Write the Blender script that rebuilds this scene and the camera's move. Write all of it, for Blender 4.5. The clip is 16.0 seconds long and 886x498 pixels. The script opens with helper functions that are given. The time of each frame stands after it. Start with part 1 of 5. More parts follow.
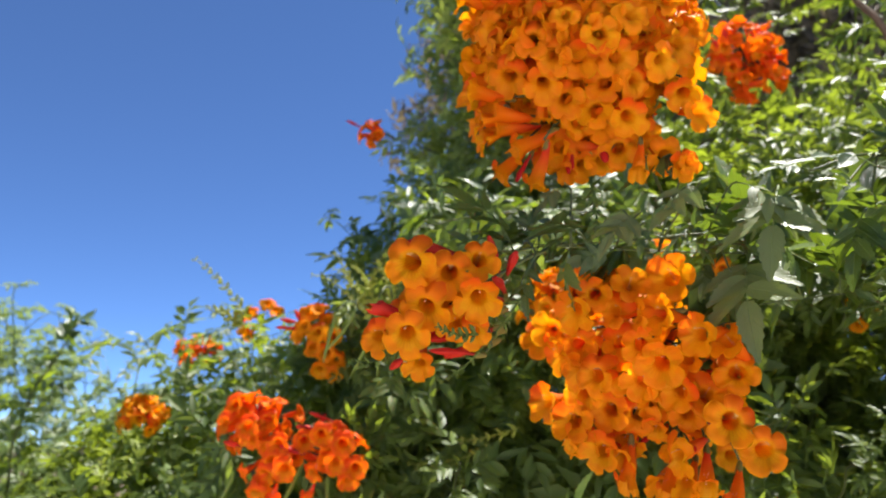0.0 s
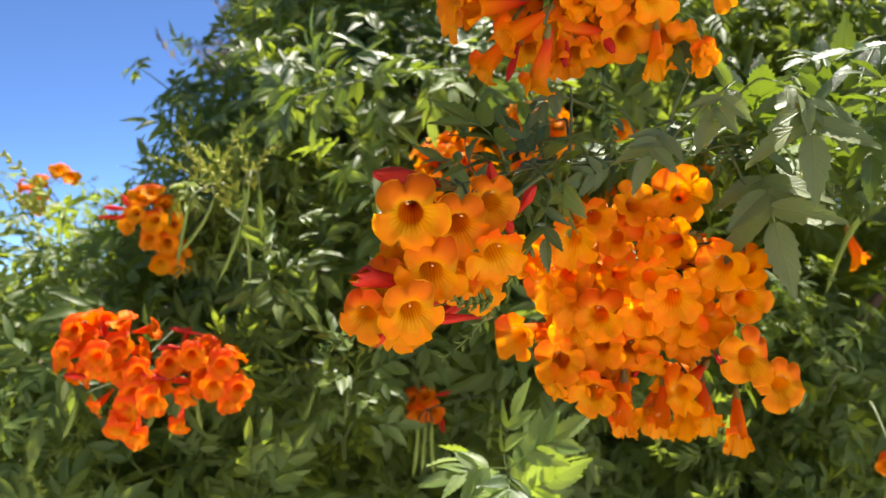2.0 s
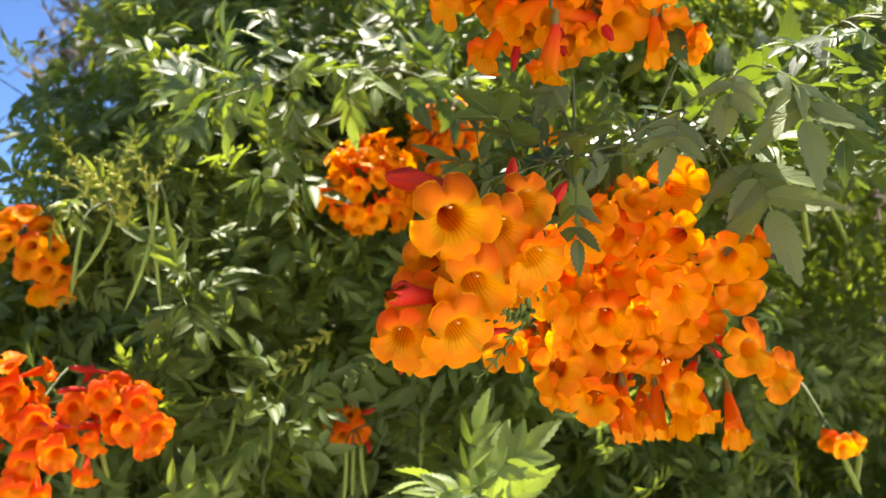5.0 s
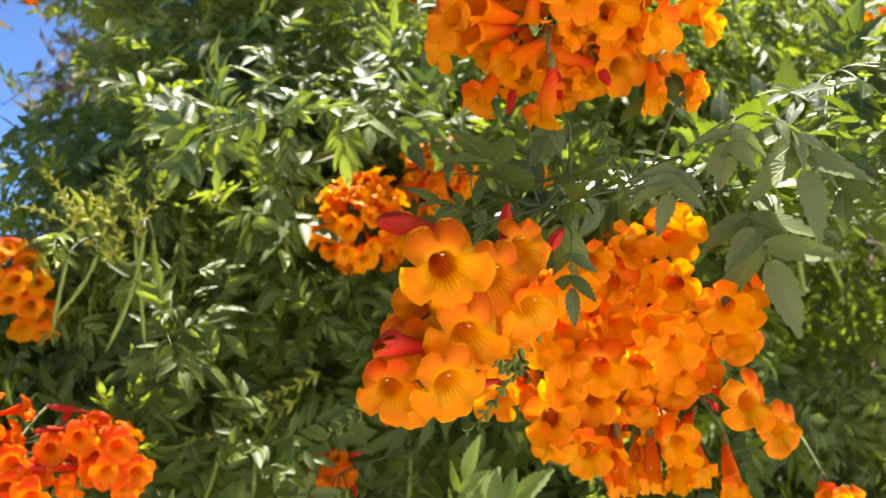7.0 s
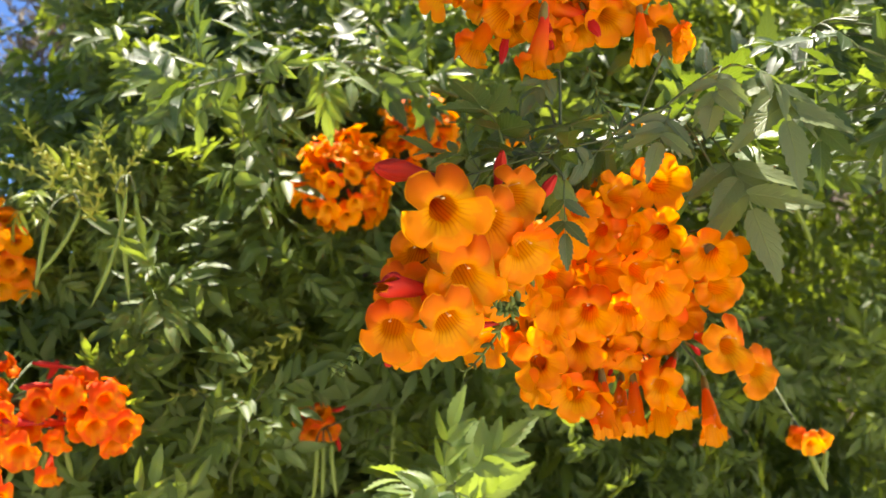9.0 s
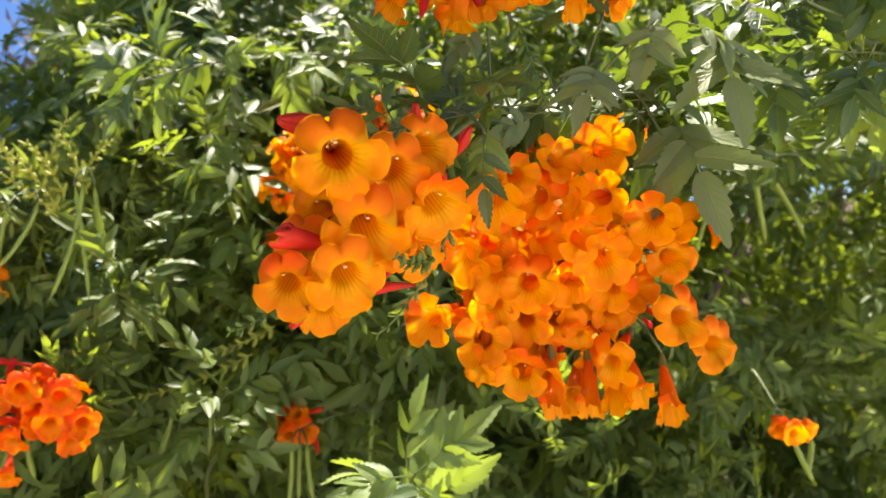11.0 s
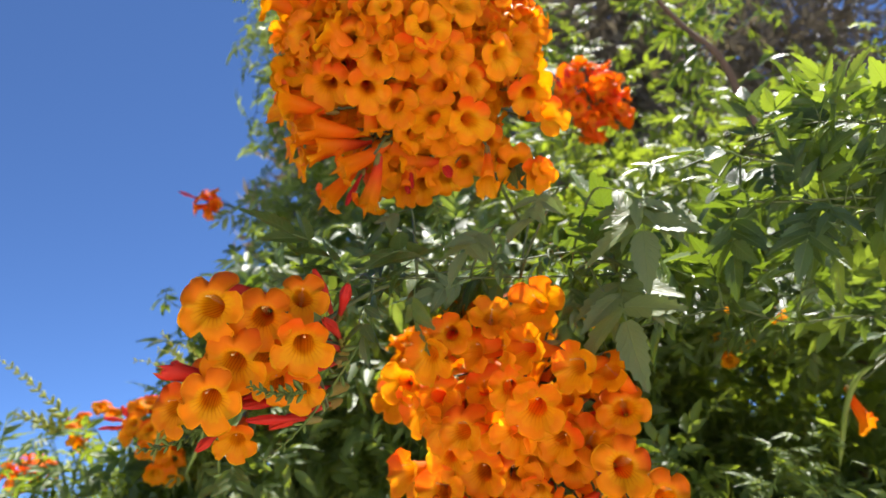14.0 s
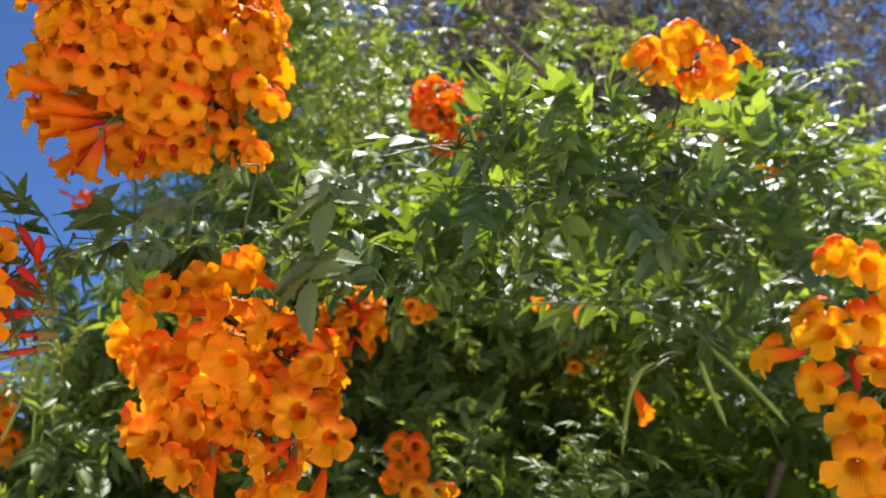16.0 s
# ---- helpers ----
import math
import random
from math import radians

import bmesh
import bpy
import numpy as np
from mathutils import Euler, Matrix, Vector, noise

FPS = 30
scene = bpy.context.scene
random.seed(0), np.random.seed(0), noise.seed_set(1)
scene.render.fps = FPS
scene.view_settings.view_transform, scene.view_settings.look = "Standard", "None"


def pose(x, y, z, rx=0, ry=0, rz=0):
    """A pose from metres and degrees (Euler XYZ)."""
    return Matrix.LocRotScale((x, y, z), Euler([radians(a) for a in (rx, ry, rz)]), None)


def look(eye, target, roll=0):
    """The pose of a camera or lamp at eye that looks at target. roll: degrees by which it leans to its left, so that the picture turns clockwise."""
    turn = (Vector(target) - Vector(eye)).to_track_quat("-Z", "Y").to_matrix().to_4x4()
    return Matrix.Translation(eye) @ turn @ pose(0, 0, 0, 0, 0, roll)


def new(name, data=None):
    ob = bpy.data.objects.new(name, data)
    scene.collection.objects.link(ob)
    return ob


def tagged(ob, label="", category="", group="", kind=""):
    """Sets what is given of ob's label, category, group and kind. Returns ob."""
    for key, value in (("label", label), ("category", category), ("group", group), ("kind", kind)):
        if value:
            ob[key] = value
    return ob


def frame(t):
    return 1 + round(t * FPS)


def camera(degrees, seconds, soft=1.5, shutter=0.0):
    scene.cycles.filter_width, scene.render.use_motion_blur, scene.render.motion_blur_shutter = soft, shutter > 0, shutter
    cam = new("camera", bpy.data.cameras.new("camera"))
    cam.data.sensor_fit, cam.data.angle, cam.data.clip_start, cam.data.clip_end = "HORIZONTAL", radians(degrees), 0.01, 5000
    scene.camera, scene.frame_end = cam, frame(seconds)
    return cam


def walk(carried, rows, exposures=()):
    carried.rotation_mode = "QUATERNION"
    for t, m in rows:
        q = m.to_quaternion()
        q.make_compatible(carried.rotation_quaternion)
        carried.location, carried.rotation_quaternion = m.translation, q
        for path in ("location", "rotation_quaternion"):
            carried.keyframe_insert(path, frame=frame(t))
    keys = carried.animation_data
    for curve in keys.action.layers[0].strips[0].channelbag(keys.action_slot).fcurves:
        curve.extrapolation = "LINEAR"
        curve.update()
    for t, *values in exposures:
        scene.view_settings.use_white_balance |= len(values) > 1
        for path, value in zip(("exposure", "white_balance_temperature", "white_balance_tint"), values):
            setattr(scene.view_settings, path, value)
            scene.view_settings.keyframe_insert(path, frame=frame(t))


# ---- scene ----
cam = camera(58.6, 16.0)
METRES, EYE, TILT, LEAN, TURN = 0.95, 1.5, 14.0, 0.0, 0.0
EXPOSURE = 1.38
ROWS = [
    (0.0, 0.0, 0.0, 0.0, 0.0, 0.0, -0.0),
    (0.5, -0.0283, 0.0664, 0.0074, -2.8, -3.56, -0.3),
    (1.0, -0.0664, 0.112, 0.0364, -7.15, -7.48, -0.25),
    (1.5, -0.0805, 0.1488, 0.0521, -11.65, -10.41, -0.03),
    (2.0, -0.1145, 0.169, 0.0664, -16.17, -13.47, 0.93),
    (2.5, -0.1281, 0.1974, 0.072, -19.79, -14.96, 2.38),
    (3.0, -0.1556, 0.201, 0.0911, -22.84, -15.57, 3.64),
    (3.5, -0.186, 0.207, 0.084, -25.01, -14.65, 3.71),
    (4.0, -0.1914, 0.2389, 0.0659, -26.94, -14.58, 2.98),
    (6.5, -0.1716, 0.2515, 0.0555, -27.87, -11.05, 0.88),
    (7.0, -0.1778, 0.258, 0.0608, -28.0, -10.63, 0.53),
    (7.5, -0.167, 0.2537, 0.0368, -27.16, -9.54, 0.21),
    (8.0, -0.1813, 0.2527, 0.0325, -27.78, -10.12, 0.12),
    (8.5, -0.1879, 0.2503, 0.0508, -28.72, -11.61, 0.3),
    (9.0, -0.1939, 0.2557, 0.0538, -30.13, -13.26, 0.39),
    (11.5, -0.1148, 0.2398, 0.0122, -28.18, -10.46, 2.88),
    (12.0, -0.083, 0.2362, 0.0048, -24.67, -7.42, 3.91),
    (12.5, -0.0632, 0.2145, -0.0186, -20.1, -3.79, 4.33),
    (13.0, -0.0483, 0.1769, -0.0241, -15.47, -0.27, 4.7),
    (13.5, -0.0122, 0.1387, -0.0312, -11.56, 3.19, 5.06),
    (14.0, 0.032, 0.1089, -0.0319, -9.13, 5.68, 5.27),
    (14.5, 0.0721, 0.0756, -0.0476, -8.19, 7.27, 5.28),
    (15.0, 0.126, 0.0582, -0.0732, -7.96, 8.13, 5.36),
    (15.5, 0.1417, 0.0371, -0.0874, -10.19, 8.55, 5.73),
    (16.0, 0.2022, 0.0147, -0.0952, -11.69, 7.6, 3.71),
]
walk(cam, [(t, pose(0, 0, EYE, TILT, LEAN, TURN) @ pose(METRES * x, METRES * y, METRES * z, 90 + pitch, roll, yaw)) for t, x, y, z, yaw, pitch, roll in ROWS], [(0.0, EXPOSURE, 6300, 10), (2.0, EXPOSURE + 0.26, 6650, 10), (3.5, EXPOSURE + 0.52, 6900, 10), (9.0, EXPOSURE + 0.54, 6950, 10),
      (11.5, EXPOSURE + 0.55, 6900, 10), (12.5, EXPOSURE + 0.43, 6750, 10), (13.5, EXPOSURE + 0.15, 6400, 10), (16.0, EXPOSURE + 0.03, 6250, 10)])
# lens held at a fixed hand's-reach focus, as a small pocket camera has it
cam.data.dof.use_dof = True
cam.data.dof.focus_distance = 0.38
cam.data.dof.aperture_fstop = 14.0

# ---- world and sun ----
SUN_EL, SUN_AZ = 69.0, 48.0          # degrees; azimuth counted from +y (ahead) towards +x (right)
world = bpy.data.worlds.new("sky")
scene.world = world
world.use_nodes = True
wn = world.node_tree
sky = wn.nodes.new("ShaderNodeTexSky")
sky.sky_type = "NISHITA"
sky.sun_disc = False
sky.sun_elevation = radians(SUN_EL)
sky.sun_rotation = radians(SUN_AZ)
sky.altitude = 3000
sky.air_density, sky.dust_density, sky.ozone_density = 0.62, 0.0, 10.0
wn.links.new(sky.outputs[0], wn.nodes["Background"].inputs[0])
wn.nodes["Background"].inputs[1].default_value = 0.083
sun = new("sun", bpy.data.lights.new("sun", "SUN"))
sun.data.energy, sun.data.angle, sun.data.color = 5.0, radians(0.53), (1.0, 0.95, 0.86)
towards = Vector((math.sin(radians(SUN_AZ)) * math.cos(radians(SUN_EL)), math.cos(radians(SUN_AZ)) * math.cos(radians(SUN_EL)), math.sin(radians(SUN_EL))))
sun.matrix_world = look(towards * 20, (0, 0, 0))


# ---- materials ----
class Mat:
    """A small builder for node materials."""

    def __init__(self, name):
        self.m = bpy.data.materials.new(name)
        self.m.use_nodes = True
        self.t = self.m.node_tree
        self.t.nodes.clear()
        self.out = self.t.nodes.new("ShaderNodeOutputMaterial")

    def n(self, kind, **inputs):
        node = self.t.nodes.new(kind)
        for k, v in inputs.items():
            key = int(k[1:]) if k[0] == "i" and k[1:].isdigit() else k.replace("_", " ")
            if hasattr(v, "is_output"):
                self.t.links.new(v, node.inputs[key])
            else:
                node.inputs[key].default_value = (*v, 1) if isinstance(v, tuple) else v
        return node

    def math(self, op, a, b=0.0, clamp=False):
        node = self.n("ShaderNodeMath", i0=a, i1=b)
        node.operation, node.use_clamp = op, clamp
        return node.outputs[0]

    def ramp(self, fac, *stops):
        node = self.n("ShaderNodeValToRGB", Fac=fac)
        e = node.color_ramp.elements
        while len(e) < len(stops):
            e.new(0.5)
        for el, (p, c) in zip(e, stops):
            el.position, el.color = p, (*c, 1)
        return node.outputs[0]

    def mix(self, fac, a, b, blend="MIX"):
        node = self.t.nodes.new("ShaderNodeMix")
        node.data_type, node.blend_type = "RGBA", blend
        for i, v in ((0, fac), (6, a), (7, b)):
            if hasattr(v, "is_output"):
                self.t.links.new(v, node.inputs[i])
            else:
                node.inputs[i].default_value = (*v, 1) if isinstance(v, tuple) else v
        return node.outputs[2]

    def noise(self, vec, scale, detail=3.0, rough=0.55):
        return self.n("ShaderNodeTexNoise", Vector=vec, Scale=scale, Detail=detail, Roughness=rough).outputs[0]

    def bump(self, height, strength, dist):
        return self.n("ShaderNodeBump", Height=height, Strength=strength, Distance=dist).outputs[0]

    def leafy(self, col, through_col, fac, rough, spec=0.5, normal=None, sheen=0.0):
        """A thin living sheet: gloss and colour on the lit side, coloured light let through."""
        p = self.n("ShaderNodeBsdfPrincipled", Base_Color=col, Roughness=rough)
        p.inputs["Specular IOR Level"].default_value = spec
        tr = self.n("ShaderNodeBsdfTranslucent", Color=through_col)
        if normal is not None:
            self.t.links.new(normal, p.inputs["Normal"])
            self.t.links.new(normal, tr.inputs["Normal"])
        ms = self.n("ShaderNodeMixShader", i0=fac, i1=p.outputs[0], i2=tr.outputs[0])
        self.t.links.new(ms.outputs[0], self.out.inputs[0])
        return self.m

    def solid(self, col, rough, spec=0.4, normal=None):
        p = self.n("ShaderNodeBsdfPrincipled", Base_Color=col, Roughness=rough)
        p.inputs["Specular IOR Level"].default_value = spec
        if normal is not None:
            self.t.links.new(normal, p.inputs["Normal"])
        self.t.links.new(p.outputs[0], self.out.inputs[0])
        return self.m


def leaf_material(name, dark, light, glow, rough, fac=0.42, veins=True, spec=0.42):
    """Green blade with pale midrib and side veins, from its own u (across) and v (along)."""
    k = Mat(name)
    uv = k.n("ShaderNodeSeparateXYZ", Vector=k.n("ShaderNodeTexCoord").outputs["UV"])
    pos = k.n("ShaderNodeNewGeometry")
    isl = pos.outputs["Random Per Island"]
    rnd = k.n("ShaderNodeObjectInfo").outputs["Random"]
    mixr = k.math("FRACT", k.math("ADD", k.math("MULTIPLY", rnd, 3.7), isl))
    blot = k.noise(pos.outputs["Position"], 60.0)
    fine = k.noise(pos.outputs["Position"], 600.0)
    f = k.math("ADD", k.math("MULTIPLY", mixr, 0.7), k.math("MULTIPLY", blot, 0.5), True)
    col = k.mix(f, dark, light)
    thr = k.mix(f, tuple(c * 0.72 for c in glow), glow)
    normal = None
    if veins:
        across = k.math("ABSOLUTE", k.math("SUBTRACT", uv.outputs[0], 0.5))
        rib = k.math("SUBTRACT", 1.0, k.math("MULTIPLY", across, 26.0), True)
        slant = k.math("SUBTRACT", k.math("MULTIPLY", uv.outputs[1], 9.0), k.math("MULTIPLY", across, 5.0))
        tri = k.math("ABSOLUTE", k.math("SUBTRACT", k.math("FRACT", slant), 0.5))
        side = k.math("SUBTRACT", 1.0, k.math("MULTIPLY", tri, 9.0), True)
        vein = k.math("MAXIMUM", rib, k.math("MULTIPLY", side, 0.45))
        col = k.mix(k.math("MULTIPLY", vein, 0.5), col, (0.22, 0.28, 0.09))
        thr = k.mix(k.math("MULTIPLY", vein, 0.35), thr, tuple(c * 0.45 for c in glow))
        h = k.math("ADD", k.math("MULTIPLY", vein, -1.0), k.math("MULTIPLY", fine, 0.4))
        normal = k.bump(h, 0.5, 0.0008)
    return k.leafy(col, thr, fac, rough, spec, normal)


def petal_material(name, base, tip, glow, stripes):
    """Orange trumpet skin: redder down the tube (local z), dark lines and the pit's shade painted in the throat."""
    k = Mat(name)
    co = k.n("ShaderNodeTexCoord").outputs["Object"]
    xyz = k.n("ShaderNodeSeparateXYZ", Vector=co)
    z = xyz.outputs[2]
    rnd = k.n("ShaderNodeObjectInfo").outputs["Random"]
    geo = k.n("ShaderNodeNewGeometry")
    n1 = k.noise(geo.outputs["Position"], 140.0)
    n2 = k.noise(geo.outputs["Position"], 1500.0, 2.0)
    rad = k.math("SQRT", k.math("ADD", k.math("POWER", xyz.outputs[0], 2.0), k.math("POWER", xyz.outputs[1], 2.0)))
    out = k.math("DIVIDE", k.math("SUBTRACT", rad, 0.006), 0.007, True)
    ang = k.math("ARCTAN2", xyz.outputs[1], xyz.outputs[0])
    lines = k.math("SINE", k.math("ADD", k.math("MULTIPLY", ang, 25.0), k.math("MULTIPLY", n1, 2.5)))
    lines = k.math("POWER", k.math("MULTIPLY", k.math("ADD", lines, 1.0), 0.5), 4.0)
    f = k.math("ADD", k.math("MULTIPLY", n1, 0.55), k.math("MULTIPLY", rnd, 0.55), True)
    col = k.mix(f, base, tip)
    edge = k.math("DIVIDE", k.math("SUBTRACT", rad, 0.012), 0.009, True)
    col = k.mix(k.math("MULTIPLY", edge, 0.45), col, tip)
    thr = k.mix(f, tuple(c * 0.8 for c in glow), glow)
    blush = k.math("MULTIPLY", k.math("DIVIDE", k.math("SUBTRACT", xyz.outputs[1], 0.002), 0.012, True), k.math("MULTIPLY", k.math("FRACT", k.math("MULTIPLY", rnd, 7.3)), 0.85))
    col = k.mix(blush, col, (0.92, 0.10, 0.006))
    thr = k.mix(k.math("MULTIPLY", blush, 0.8), thr, (1.0, 0.15, 0.010))
    if stripes:
        # darker red far down the throat, standing for the shade in its pit
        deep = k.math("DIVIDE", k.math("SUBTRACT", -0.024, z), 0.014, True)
        fade = k.math("SUBTRACT", 1.0, out, True)
        low_side = k.math("SUBTRACT", 0.75, k.math("DIVIDE", xyz.outputs[1], 0.012), True)
        lf = k.math("MULTIPLY", k.math("MULTIPLY", k.math("MULTIPLY", lines, fade), low_side), 0.55)
        col = k.mix(lf, col, (0.62, 0.05, 0.004))
        thr = k.mix(lf, thr, (0.5, 0.06, 0.004))
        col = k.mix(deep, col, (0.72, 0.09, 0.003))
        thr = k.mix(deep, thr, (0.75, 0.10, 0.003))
    else:
        tube = k.math("DIVIDE", k.math("ADD", z, 0.036), 0.034, True)
        rose = k.math("GREATER_THAN", k.math("ADD", k.math("MULTIPLY", rnd, 0.85), k.math("MULTIPLY", n1, 0.3)), 0.70)
        low = k.mix(rose, (0.90, 0.17, 0.010), (0.80, 0.07, 0.035))
        col = k.mix(tube, low, col)
        thr = k.mix(tube, k.mix(rose, (1.0, 0.30, 0.012), (0.95, 0.14, 0.04)), thr)
    veins = k.math("ADD", k.math("MULTIPLY", k.math("MULTIPLY", lines, 0.4), k.math("SUBTRACT", 1.0, out, True)), k.math("MULTIPLY", n2, 0.3))
    return k.leafy(col, thr, 0.60 if stripes else 0.68, 0.5, 0.22, k.bump(veins, 0.35, 0.0006))


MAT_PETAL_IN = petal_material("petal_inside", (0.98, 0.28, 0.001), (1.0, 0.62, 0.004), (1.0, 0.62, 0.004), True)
MAT_PETAL_OUT = petal_material("petal_outside", (0.95, 0.175, 0.003), (0.99, 0.39, 0.003), (1.0, 0.62, 0.01), False)

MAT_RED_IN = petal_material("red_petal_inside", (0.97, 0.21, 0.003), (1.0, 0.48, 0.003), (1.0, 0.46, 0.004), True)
MAT_RED_OUT = petal_material("red_petal_outside", (0.88, 0.08, 0.010), (0.96, 0.22, 0.005), (1.0, 0.40, 0.02), False)
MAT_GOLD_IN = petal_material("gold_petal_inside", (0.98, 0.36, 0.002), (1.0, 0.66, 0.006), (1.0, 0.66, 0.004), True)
MAT_GOLD_OUT = petal_material("gold_petal_outside", (0.97, 0.27, 0.004), (1.0, 0.46, 0.005), (1.0, 0.70, 0.02), False)


def bud_mat():
    k = Mat("bud_skin")
    pos = k.n("ShaderNodeNewGeometry").outputs["Position"]
    rnd = k.n("ShaderNodeObjectInfo").outputs["Random"]
    z = k.n("ShaderNodeSeparateXYZ", Vector=k.n("ShaderNodeTexCoord").outputs["Object"]).outputs[2]
    f = k.math("ADD", k.math("MULTIPLY", rnd, 0.6), k.math("MULTIPLY", k.noise(pos, 180.0), 0.5), True)
    col = k.mix(f, (0.44, 0.010, 0.012), (0.66, 0.045, 0.018))
    low = k.math("DIVIDE", k.math("ADD", z, 0.040), 0.02, True)
    col = k.mix(low, (0.42, 0.05, 0.03), col)
    return k.leafy(col, (0.7, 0.05, 0.02), 0.22, 0.5, 0.2, k.bump(k.noise(pos, 900.0), 0.25, 0.0005))


def plain_living(name, a, b, scale, rough, glow=None):
    k = Mat(name)
    pos = k.n("ShaderNodeNewGeometry").outputs["Position"]
    f = k.math("ADD", k.math("MULTIPLY", k.noise(pos, scale), 0.8), k.math("MULTIPLY", k.n("ShaderNodeObjectInfo").outputs["Random"], 0.3), True)
    col = k.mix(f, a, b)
    nm = k.bump(k.noise(pos, scale * 7), 0.4, 0.0006)
    if glow:
        return k.leafy(col, glow, 0.3, rough, 0.45, nm)
    return k.solid(col, rough, 0.4, nm)


MAT_BUD = bud_mat()
MAT_CALYX = plain_living("calyx_skin", (0.16, 0.22, 0.04), (0.30, 0.15, 0.04), 200.0, 0.5, (0.3, 0.4, 0.05))
MAT_STAMEN = plain_living("stamen_skin", (0.80, 0.42, 0.10), (0.88, 0.60, 0.25), 700.0, 0.6)
MAT_STEM = plain_living("green_stem", (0.055, 0.078, 0.02), (0.10, 0.115, 0.035), 150.0, 0.5)
MAT_BARK = plain_living("brown_bark", (0.07, 0.042, 0.026), (0.16, 0.105, 0.07), 60.0, 0.85)
MAT_POD = plain_living("pod_skin", (0.13, 0.20, 0.025), (0.27, 0.33, 0.06), 90.0, 0.4, (0.4, 0.5, 0.06))
MAT_GREENBUD = plain_living("green_bud", (0.24, 0.28, 0.03), (0.40, 0.40, 0.06), 300.0, 0.5, (0.5, 0.55, 0.06))
# copy of green_bud, darkened to carry the shade among the near flowers
MAT_SHADEBUD = plain_living("shaded_green_bud", (0.08, 0.13, 0.02), (0.16, 0.22, 0.04), 300.0, 0.5, (0.3, 0.4, 0.04))
MAT_LEAF = leaf_material("leaf_blade", (0.021, 0.046, 0.015), (0.052, 0.088, 0.029), (0.34, 0.49, 0.022), 0.40, 0.23, True, 0.46)
MAT_LEAF_YOUNG = leaf_material("young_leaf_blade", (0.085, 0.145, 0.030), (0.16, 0.225, 0.060), (0.42, 0.55, 0.035), 0.42, 0.38)
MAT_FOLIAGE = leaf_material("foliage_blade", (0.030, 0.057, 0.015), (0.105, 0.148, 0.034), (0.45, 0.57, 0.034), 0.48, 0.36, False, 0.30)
# pale underside green, lightened further to carry the sheen of sunlight
MAT_LEAF_PALE_SHEEN = leaf_material("pale_sheen_leaf_blade", (0.095, 0.128, 0.050), (0.165, 0.200, 0.085), (0.38, 0.48, 0.06), 0.46, 0.28, True, 0.34)
# young-leaf green, with the brightness of full sun put into the colour
MAT_FRESH_SUN_TINT = leaf_material("fresh_sun_tinted_blade", (0.12, 0.175, 0.025), (0.25, 0.30, 0.065), (0.48, 0.57, 0.05), 0.42, 0.42, False)
MAT_PALE = leaf_material("pale_foliage_blade", (0.080, 0.125, 0.042), (0.175, 0.225, 0.085), (0.38, 0.50, 0.10), 0.42, 0.34, False)
MAT_DRY = leaf_material("dry_foliage_blade", (0.075, 0.060, 0.040), (0.15, 0.125, 0.085), (0.24, 0.19, 0.10), 0.6, 0.3, False)


def soil_mat():
    """Gravel made pale to bounce light up, and dark leaf litter in the bed under the bushes."""
    k = Mat("bounce_gravel_and_litter")
    pos = k.n("ShaderNodeNewGeometry").outputs["Position"]
    y = k.n("ShaderNodeSeparateXYZ", Vector=pos).outputs[1]
    a, b = k.noise(pos, 1.3, 5.0), k.noise(pos, 38.0, 6.0)
    bounce_gravel = k.mix(k.math("MULTIPLY", b, 0.7), k.mix(a, (0.55, 0.50, 0.43), (0.68, 0.63, 0.55)), (0.42, 0.37, 0.30))
    litter = k.mix(b, (0.045, 0.032, 0.02), (0.13, 0.095, 0.06))
    bed = k.math("MULTIPLY", k.math("ADD", k.math("SUBTRACT", y, 0.95), k.math("MULTIPLY", a, 0.9)), 8.0, True)
    return k.solid(k.mix(bed, bounce_gravel, litter), 0.95, 0.2, k.bump(b, 0.8, 0.02))


MAT_SOIL = soil_mat()


# ---- builders ----
rng = np.random.default_rng(7)


def mesh_from(name, verts, faces, mats, uv=None, smooth=True, face_mat=None):
    """A mesh from computed vertices and faces; uv holds one pair a vertex."""
    me = bpy.data.meshes.new(name)
    me.from_pydata([tuple(v) for v in verts], [], faces)
    for m in mats:
        me.materials.append(m)
    if smooth:
        me.polygons.foreach_set("use_smooth", [True] * len(me.polygons))
    if face_mat is not None:
        me.polygons.foreach_set("material_index", face_mat)
    if uv is not None:
        lay = me.uv_layers.new(name="UVMap")
        idx = np.empty(len(me.loops), int)
        me.loops.foreach_get("vertex_index", idx)
        lay.data.foreach_set("uv", np.asarray(uv, float)[idx].ravel())
    me.update()
    return me


def thing(name, at, label, category, group="", kind=""):
    """A top-level thing: an empty at its base."""
    e = new(name)
    e.empty_display_size = 0.02
    e.location = at
    return tagged(e, label, category, group, kind)


def base_of(ob):
    """World place of a thing or of a part under it (parents are only moved, never turned)."""
    p = Vector((0, 0, 0))
    while ob is not None:
        p += ob.location
        ob = ob.parent
    return p


def part(name, mesh, parent, m=None, label="", kind=""):
    """Links a mesh as one part; m is its pose in the world, or None where the mesh is in world metres."""
    ob = new(name, mesh)
    ob.parent = parent
    shift = Matrix.Translation(-base_of(parent))
    ob.matrix_basis = shift @ (m if m is not None else Matrix())
    return tagged(ob, label, kind=kind)


def sub(name, mesh, parent, label=""):
    """A sub-part that shares its part's own frame."""
    ob = new(name, mesh)
    ob.parent = parent
    return tagged(ob, label)


